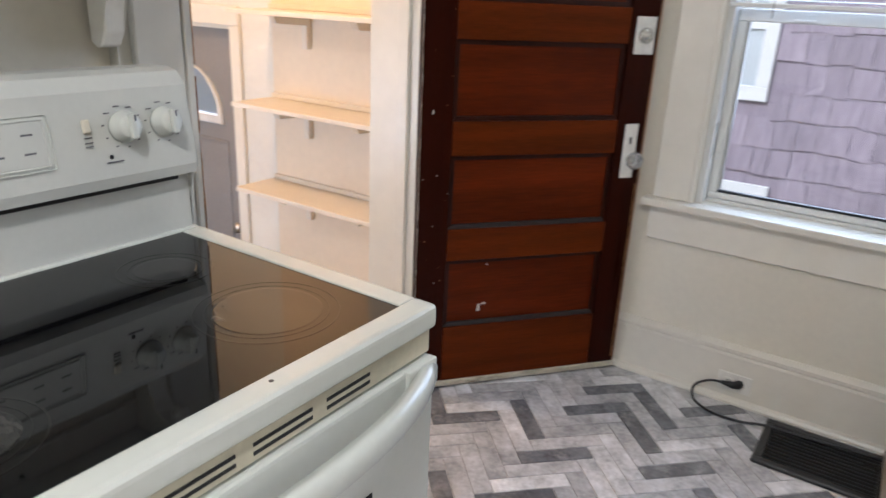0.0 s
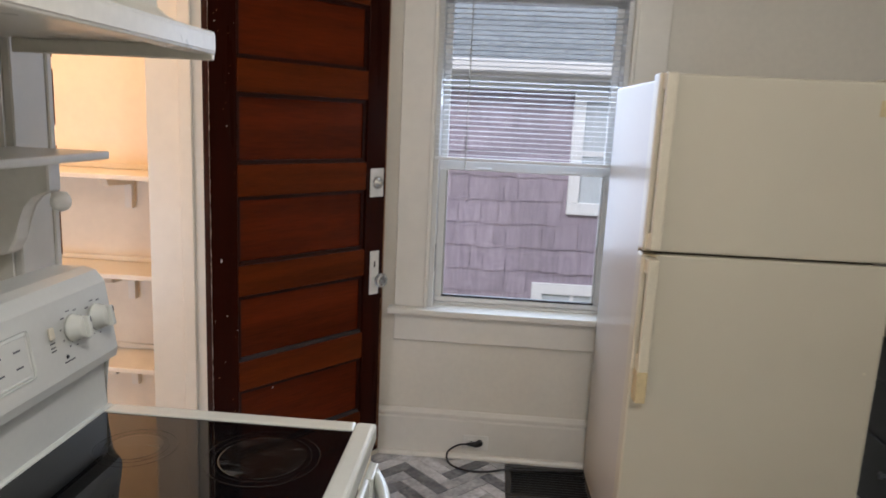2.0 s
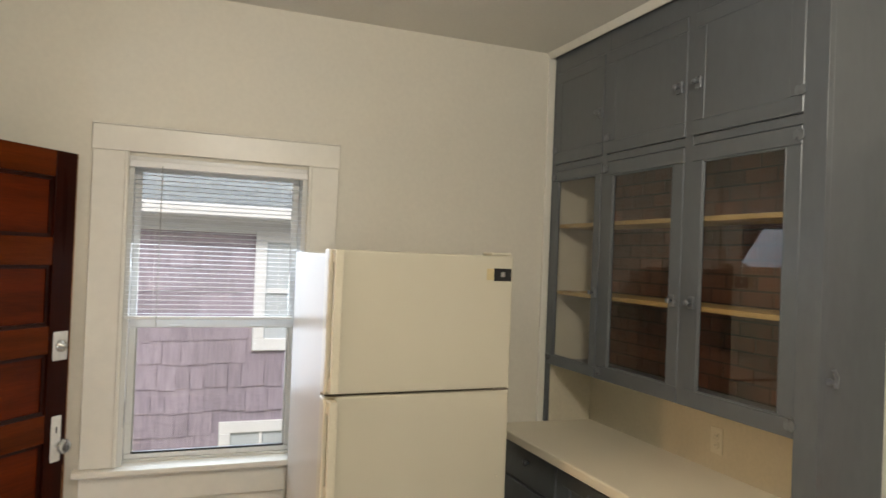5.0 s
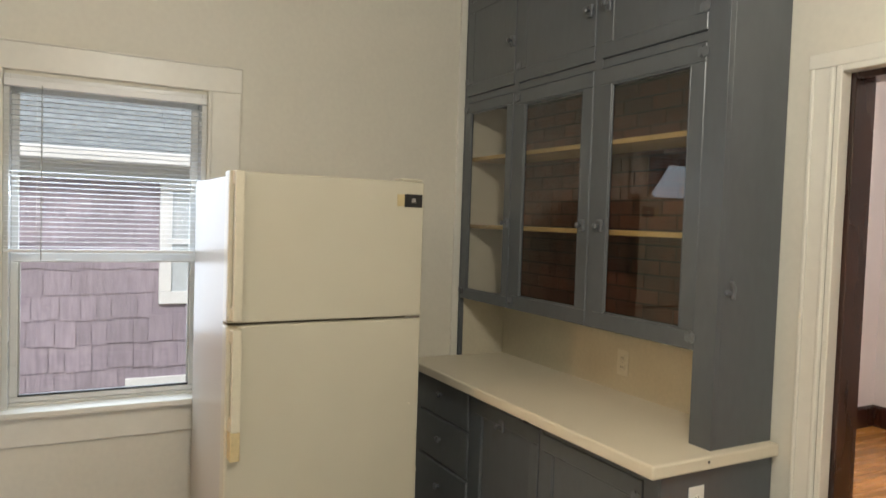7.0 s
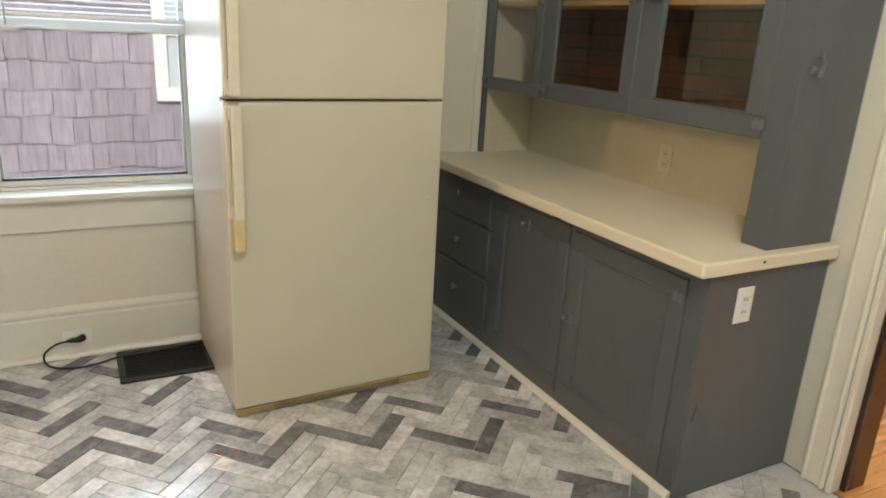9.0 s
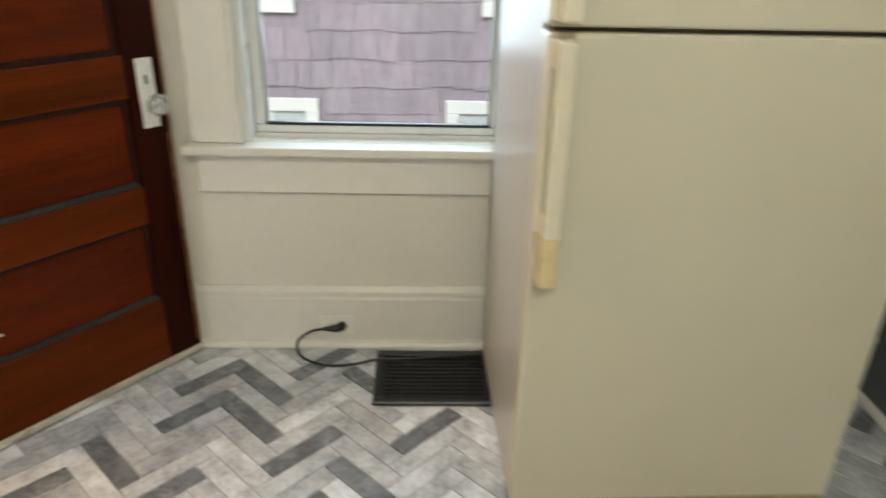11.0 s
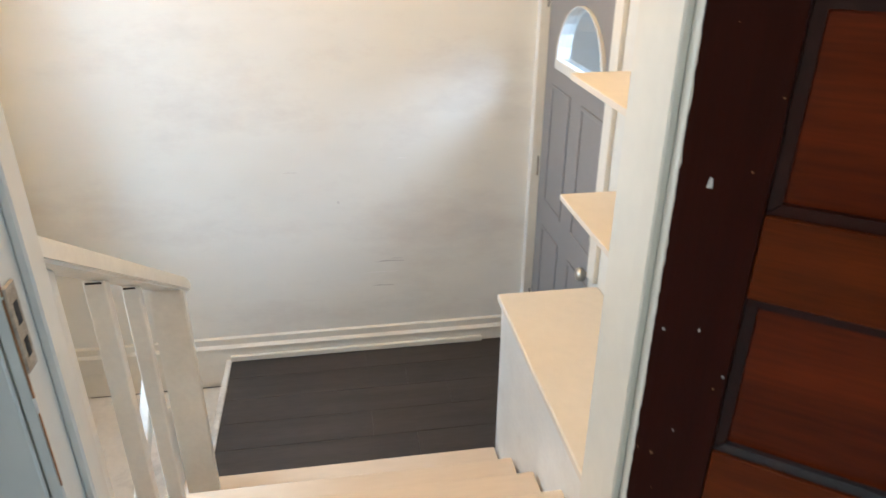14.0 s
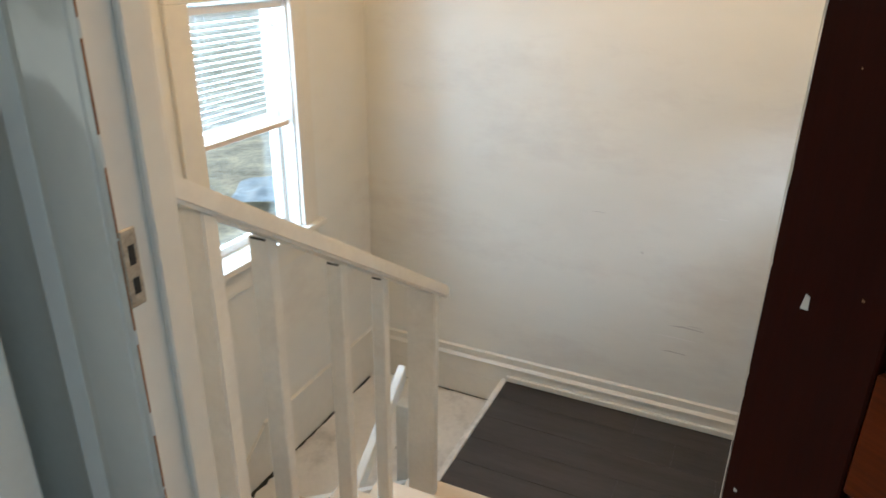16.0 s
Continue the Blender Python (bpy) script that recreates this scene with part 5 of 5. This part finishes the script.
# ---- floor register, plug and cable ----
rg = thing("floor_register", (0.10, 2.35, 0.0), "black iron floor register with angled louvres", "floor register")
b = bmesh.new()
for q in ((-0.085, 0.285, 2.21, 2.238), (-0.085, 0.285, 2.464, 2.492), (-0.085, -0.057, 2.238, 2.464), (0.257, 0.285, 2.238, 2.464)):
    block(q[0], q[1], q[2], q[3], 0.0, 0.015, 0.004, bm=b)
part("frame", b, IRON, rg, world=True)
part("well", block(-0.057, 0.257, 2.238, 2.464, 0.0005, 0.002), BLACK, rg, world=True)
for k in range(11):
    y = 2.250 + k * 0.0205
    sl = block(-0.056, 0.256, -0.0055, 0.0055, -0.0014, 0.0014)
    sl.transform(pose(0, y, 0.009, -18, 0, 0))
    part("louvre", sl, IRON, rg, world=True)
for x in (0.02, 0.10, 0.18):
    part("bar", block(x - 0.003, x + 0.003, 2.238, 2.464, 0.004, 0.0075), IRON, rg, world=True)
cord = thing("power_cord", (-0.2, 2.49, 0.09), "black power cord plugged into the baseboard outlet", "power cord")
part("plug", tube([(-0.200, NY - 0.024, 0.083), (-0.205, NY - 0.034, 0.083), (-0.220, NY - 0.05, 0.084), (-0.26, NY - 0.058, 0.088)], [0.014, 0.016, 0.013, 0.006], 10), BLACK, cord, world=True, smooth=True)
pts = []
ctrl = [Vector(p) for p in ((-0.25, NY - 0.057, 0.087), (-0.30, NY - 0.06, 0.080), (-0.345, NY - 0.068, 0.045), (-0.33, NY - 0.10, 0.008), (-0.25, NY - 0.145, 0.006), (-0.16, NY - 0.14, 0.006), (-0.085, NY - 0.125, 0.014), (0.02, NY - 0.12, 0.016), (0.2, NY - 0.10, 0.016), (0.36, NY - 0.08, 0.008))]
for i in range(len(ctrl) - 1):
    p0, p1, p2, p3 = ctrl[max(i - 1, 0)], ctrl[i], ctrl[i + 1], ctrl[min(i + 2, len(ctrl) - 1)]
    for k in range(6):
        s = k / 6
        pts.append(0.5 * (2 * p1 + (p2 - p0) * s + (2 * p0 - 5 * p1 + 4 * p2 - p3) * s * s + (3 * p1 - p0 - 3 * p2 + p3) * s ** 3))
part("cable", tube(pts, 0.0045, 8), BLACK, cord, world=True, smooth=True)

# ---- ceiling lamps (above the view; the next room's is an addition) ----
for name, x, y, label in (("ceiling_lamp", 0.22, -0.45, "round chrome ceiling lamp of the kitchen"), ("ceiling_lamp", 3.7, 0.6, "round chrome ceiling lamp added out of view in the next room")):
    cl = thing(name, (x, y, TOP), label, "ceiling lamp", group="ceiling lamps")
    part("canopy", lathe([(0.14, 0.0), (0.14, -0.03), (0.12, -0.05), (0.10, -0.052)], 24, pose(0, 0, 0)), CHROME, cl, smooth=True)

# ---- outside ----
GZ = -1.05
ground = structure("ground", prism([(-400, -400), (400, -400), (400, 400), (-400, 400)], 0.05, pose(0, 0, GZ - 1.85)), GRASS, "dry winter lawn with fallen leaves", "ground")
structure("lawn", block(-60, 60, -40, SSY - 0.30, GZ - 0.3, GZ), GRASS, "dry winter lawn with fallen leaves", "ground")
structure("side_yard", block(-60, 60, NY + 0.3, 40, GZ - 0.3, GZ), GRASS, "strip of dry lawn between the houses", "ground")

HY2 = 7.6
house = thing("neighbour_house", (1.0, HY2, GZ), "neighbouring house clad in mauve wood shingles", "house")


def hpart(name, b, mat, label="", parent=None):
    return part(name, b, mat, parent or house, label, world=True)


HX0, HX1, EAVE = -2.6, 8.0, 1.92
wall = hpart("wall", pierced("x", HY2, HY2 + 0.2, HX0, HX1, GZ, EAVE + 0.1, []), SHINGLE, "mauve shingle wall")
hpart("side_wall", block(HX0, HX0 + 0.2, HY2 + 0.2, HY2 + 6, GZ, EAVE + 0.1), SHINGLE, "mauve shingle wall")
hpart("gutter", block(HX0 - 0.3, HX1 + 0.3, HY2 - 0.42, HY2 - 0.30, 2.02, 2.16, 0.02), OUTTRIM, "white gutter")
hpart("soffit", block(HX0 - 0.3, HX1 + 0.3, HY2 - 0.30, HY2 + 0.05, 2.00, 2.03), OUTTRIM, "white soffit")
hpart("frieze", block(HX0, HX1, HY2 - 0.03, HY2 - 0.001, 1.86, 2.0, 0.004), OUTTRIM, "white frieze board")
roof = hpart("roof", prism([(HY2 - 0.40, 2.13), (HY2 + 3.4, 4.3), (HY2 + 7.2, 2.13), (HY2 + 7.2, 2.05), (HY2 + 3.4, 4.2), (HY2 - 0.40, 2.05)], HX1 - HX0 + 0.6, pose(HX0 - 0.3, 0, 0, 90, 0, 90)), ROOFING, "blue-grey asphalt shingle roof")


def house_window(x0, x1, z0, z1, mid):
    w = hpart("window", block(x0, x1, HY2 - 0.05, HY2 - 0.001, z0, z0 + 0.14, 0.006), OUTTRIM, "white framed window")
    hpart("frame", block(x0, x1, HY2 - 0.05, HY2 - 0.001, z1 - 0.13, z1, 0.006), OUTTRIM, parent=w)
    hpart("frame", block(x0, x0 + 0.13, HY2 - 0.05, HY2 - 0.001, z0 + 0.14, z1 - 0.13, 0.006), OUTTRIM, parent=w)
    hpart("frame", block(x1 - 0.13, x1, HY2 - 0.05, HY2 - 0.001, z0 + 0.14, z1 - 0.13, 0.006), OUTTRIM, parent=w)
    if mid:
        hpart("rail", block(x0 + 0.13, x1 - 0.13, HY2 - 0.035, HY2 - 0.001, (z0 + z1) / 2 - 0.03, (z0 + z1) / 2 + 0.03, 0.004), OUTTRIM, parent=w)
    else:
        hpart("mullion", block((x0 + x1) / 2 - 0.02, (x0 + x1) / 2 + 0.02, HY2 - 0.035, HY2 - 0.001, z0 + 0.14, z1 - 0.13, 0.004), OUTTRIM, parent=w)
    hpart("pane", block(x0 + 0.12, x1 - 0.12, HY2 - 0.012, HY2 - 0.006, z0 + 0.13, z1 - 0.12), PANE2, parent=w)


house_window(0.64, 1.60, 0.50, 1.90, True)
house_window(-2.1, -1.16, 0.50, 1.90, True)
house_window(0.31, 1.25, -0.93, -0.32, False)
house_window(-1.95, -0.98, -0.93, -0.32, False)
# shingle courses
courses = random.Random(11)
EXPO = 0.275
shingles = [mesh_of("shingle", prism([(0.004, 0), (w - 0.004, h), (w - 0.004, EXPO + 0.02), (0.004, EXPO + 0.02)], 0.016, pose(0, 0, 0, 87.5, 0, 0)), SHINGLE)
            for w, h in ((0.20, 0.012), (0.20, -0.012), (0.26, 0.0), (0.26, 0.015), (0.15, -0.008), (0.15, 0.01))]
WIDTHS = (0.20, 0.20, 0.26, 0.26, 0.15, 0.15)
OPEN2 = ((0.64, 1.60, 0.50, 1.90), (-2.1, -1.16, 0.50, 1.90), (0.31, 1.25, -0.93, -0.32), (-1.95, -0.98, -0.93, -0.32))
hinv = house.matrix_basis.inverted()
for r in range(11):
    z = GZ + 0.02 + r * EXPO
    x = HX0 + courses.uniform(0, 0.2)
    while x < 3.2 and z < 1.85:
        k = courses.randrange(6)
        w = WIDTHS[k]
        if not any(x + w > a + 0.04 and x < b3 - 0.04 and z + 0.24 > c + 0.06 and z + 0.04 < d3 - 0.06 for a, b3, c, d3 in OPEN2):
            o = new("shingle", shingles[k])
            o.parent = wall
            o.location = hinv @ Vector((x, HY2 - 0.004 - courses.uniform(0, 0.006), z + courses.uniform(-0.016, 0.016)))
        x += w
# roof shingle courses
tilt = math.degrees(math.atan2(4.3 - 2.13, 3.8))
for r in range(9):
    y = HY2 - 0.40 + r * 0.14 * math.cos(radians(tilt))
    z = 2.135 + (y - HY2 + 0.40) * (4.3 - 2.13) / 3.8
    rowb = bmesh.new()
    x = -2.7
    while x < 3.4:
        w = courses.uniform(0.14, 0.3)
        q = block(x, x + w - 0.006, 0, 0.15, 0, courses.uniform(0.006, 0.012))
        q.transform(pose(0, y, z, tilt, 0, 0))
        merge(rowb, q)
        x += w
    hpart("shingle_course", rowb, ROOFING, parent=roof)


white_house = thing("white_house", (-9.0, 4.4, GZ), "white lap-sided house beyond the back door", "house")
part("wall", block(-12.0, -6.52, 2.9, 5.9, GZ, 3.0), SIDING, white_house, "white painted wall", world=True)
for k in range(26):
    lap = block(-6.53, -6.505, 2.86, 5.9, 0, 0.15)
    for v in lap.verts:
        if v.co.z > 0.1 and v.co.x > -6.51:
            v.co.x = -6.525
    lap.transform(Matrix.Translation((0, 0, GZ + 0.1 + k * 0.145)))
    part("siding_board", lap, SIDING, white_house, world=True)
part("roof", prism([(2.6, 3.0), (4.4, 4.3), (6.2, 3.0)], 6.2, pose(-12.3, 0, 0, 90, 0, 90)), ROOFING, white_house, "grey shingle roof", world=True)


def bare_tree(x, y, z, height, seed):
    """A bare winter tree: tapered trunk and branching limbs."""
    rnd = random.Random(seed)
    t = thing("bare_tree", (x, y, z), "bare grey winter tree on the lawn", "tree", group="bare trees in the yard")
    trunk = tube([(0, 0, 0), (0.05, 0.02, height * 0.2), (0.0, 0.05, height * 0.45), (0.08, 0.0, height * 0.7)], [0.22, 0.17, 0.13, 0.07], 10)
    tr = part("trunk", trunk, BARK, t)
    twigs = bmesh.new()

    def limb(p, way, length, r, depth):
        pts2 = [p]
        w = way
        for _ in range(4):
            w = (w + Vector((rnd.uniform(-0.3, 0.3), rnd.uniform(-0.3, 0.3), rnd.uniform(-0.05, 0.25)))).normalized()
            pts2.append(pts2[-1] + w * length / 4)
        tube(pts2, [r, r * 0.85, r * 0.7, r * 0.55, r * 0.35], 5, twigs)
        if depth:
            for _ in range(4):
                q = pts2[rnd.randrange(1, 5)]
                limb(q, (w + Vector((rnd.uniform(-1, 1), rnd.uniform(-1, 1), rnd.uniform(-0.1, 0.8)))).normalized(), length * 0.62, r * 0.45, depth - 1)

    for k in range(8):
        h = height * (0.28 + 0.055 * k)
        a = rnd.uniform(0, 6.28)
        limb(Vector((0.03, 0.02, h)), Vector((math.cos(a), math.sin(a), 0.7)).normalized(), height * 0.34, 0.07, 2)
    part("limbs", twigs, BARK, t)


bare_tree(-7.5, 10.0, GZ, 9.0, 3)
bare_tree(-11.0, 15.0, GZ, 10.0, 4)
bare_tree(-4.5, -9.0, GZ, 8.0, 6)

# a crumpled sheet lying on the lawn beyond the stair window
tarp = bmesh.new()
bmesh.ops.create_grid(tarp, x_segments=18, y_segments=14, size=0.25)
for v in tarp.verts:
    v.co = Vector((v.co.x * 1.5, v.co.y, 0.10 * max(0.0, 1 - (2 * v.co.x) ** 2) * max(0.0, 1 - (2 * v.co.y) ** 2) + 0.03 * noise.noise(v.co * 6) + 0.03))
sheet = thing("plastic_sheet", (-5.9, -2.6, GZ), "crumpled pale blue plastic sheet on the lawn", "plastic sheet", rz=30)
part("sheet", tarp, material("pale_blue_plastic", (0.50, 0.60, 0.66), 0.25, vary=0.15, scale=6), sheet, smooth=True)

# ---- floor pieces, last ----
TILE_TONES = []
for name, c, d, amt in (("pale_grey_tile", (0.61, 0.615, 0.635), (0.78, 0.775, 0.78), 0.85), ("mid_grey_tile", (0.46, 0.465, 0.485), (0.68, 0.675, 0.68), 0.8), ("charcoal_tile", (0.165, 0.17, 0.185), (0.40, 0.40, 0.41), 0.75)):
    TILE_TONES.append(material(name, c, 0.14, vary=0.24, scale=11, fine=60, per_piece=0.14, bump=0.06, dist=0.002, rough_vary=0.06, spec=0.6, dirt=d, dirt_amount=amt, dirt_scale=13))
TL, TW = 0.236, 0.059
tile_meshes = [mesh_of("tile", block(0.0015, TL - 0.0015, 0.0015, TW - 0.0015, -0.006, 0.0, 0.0012), m) for m in TILE_TONES]
# which tiles of the printed sheet are charcoal: by step along the wall, then by column
DARK_LYING = {-6: (5, 6), -4: (4,), -3: (0, 3), -2: (6,), -1: (1, 4), 0: (-1, 0, 6), 2: (1, 6), 3: (2,), 4: (0, 6), 6: (0,), 7: (1,)}
DARK_STANDING = {-6: (4,), -5: (-1, 5), -4: (2, 3), -3: (4,), -2: (1, 2), 0: (-2, 1), 1: (-1,), 3: (0,), 5: (0, 1)}
tones = random.Random(21)
rest = [bmesh.new() for _ in TILE_TONES]
count = 0


def tile_spots():
    """Herringbone: in turned axes, pairs of a lying and a standing tile step along the diagonal."""
    for i in range(-80, 80):
        for j in range(-24, 24):
            u, v = i * TW + j * TL, i * TW - j * TL
            yield u, v, 0, i, j
            yield u + TL, v + TW - TL, 90, i, j


for u, v, turn, i, j in tile_spots():
    m = pose(-0.654, 1.754, 0, 0, 0, 45) @ (pose(u + TW, v, 0, 0, 0, 90) if turn else pose(u, v, 0))
    c = m @ Vector((TL / 2, TW / 2, 0))
    if not (WX + 0.05 < c.x < EX - 0.1 and SY < c.y < NY - 0.02):
        continue
    k = tones.choices((0, 1, 2), (0.50, 0.32, 0.18))[0]
    if -7 <= i <= 7 and -2 <= j <= 6:
        spots = DARK_STANDING if turn else DARK_LYING
        k = 2 if j in spots.get(i, ()) else min(k, 1)
    near = 1.25 < c.y and c.x < 1.5
    if near and count < 300:
        o = new("tile", tile_meshes[k])
        o.parent = floor
        o.matrix_basis = m
        count += 1
    else:
        q = block(0.0015, TL - 0.0015, 0.0015, TW - 0.0015, -0.006, 0.0)
        q.transform(m)
        merge(rest[k], q)
for k, b in enumerate(rest):
    tagged(part("tiles_further_off", b, TILE_TONES[k], floor), kind="stuff")
# oak strips of the next room
oak_meshes = {w: mesh_of("oak_strip", block(0.0004, w - 0.0004, 0.0004, 0.0566, -0.006, 0.0), OAK) for w in (0.6, 1.2)}
for r in range(38):
    y = 0.35 + r * 0.057
    x = EX + 0.01
    for w in (0.6, 1.2, 1.2, 0.6) if r % 2 else (1.2, 1.2, 1.2):
        o = new("oak_strip", oak_meshes[w])
        o.parent = oak
        o.location = (x, y, 0.0)
        x += w
tagged(part("oak_further_off", block(EX + 0.01, 5.5, -3.0, 0.349, -0.006, 0.0), OAK, oak), kind="stuff")
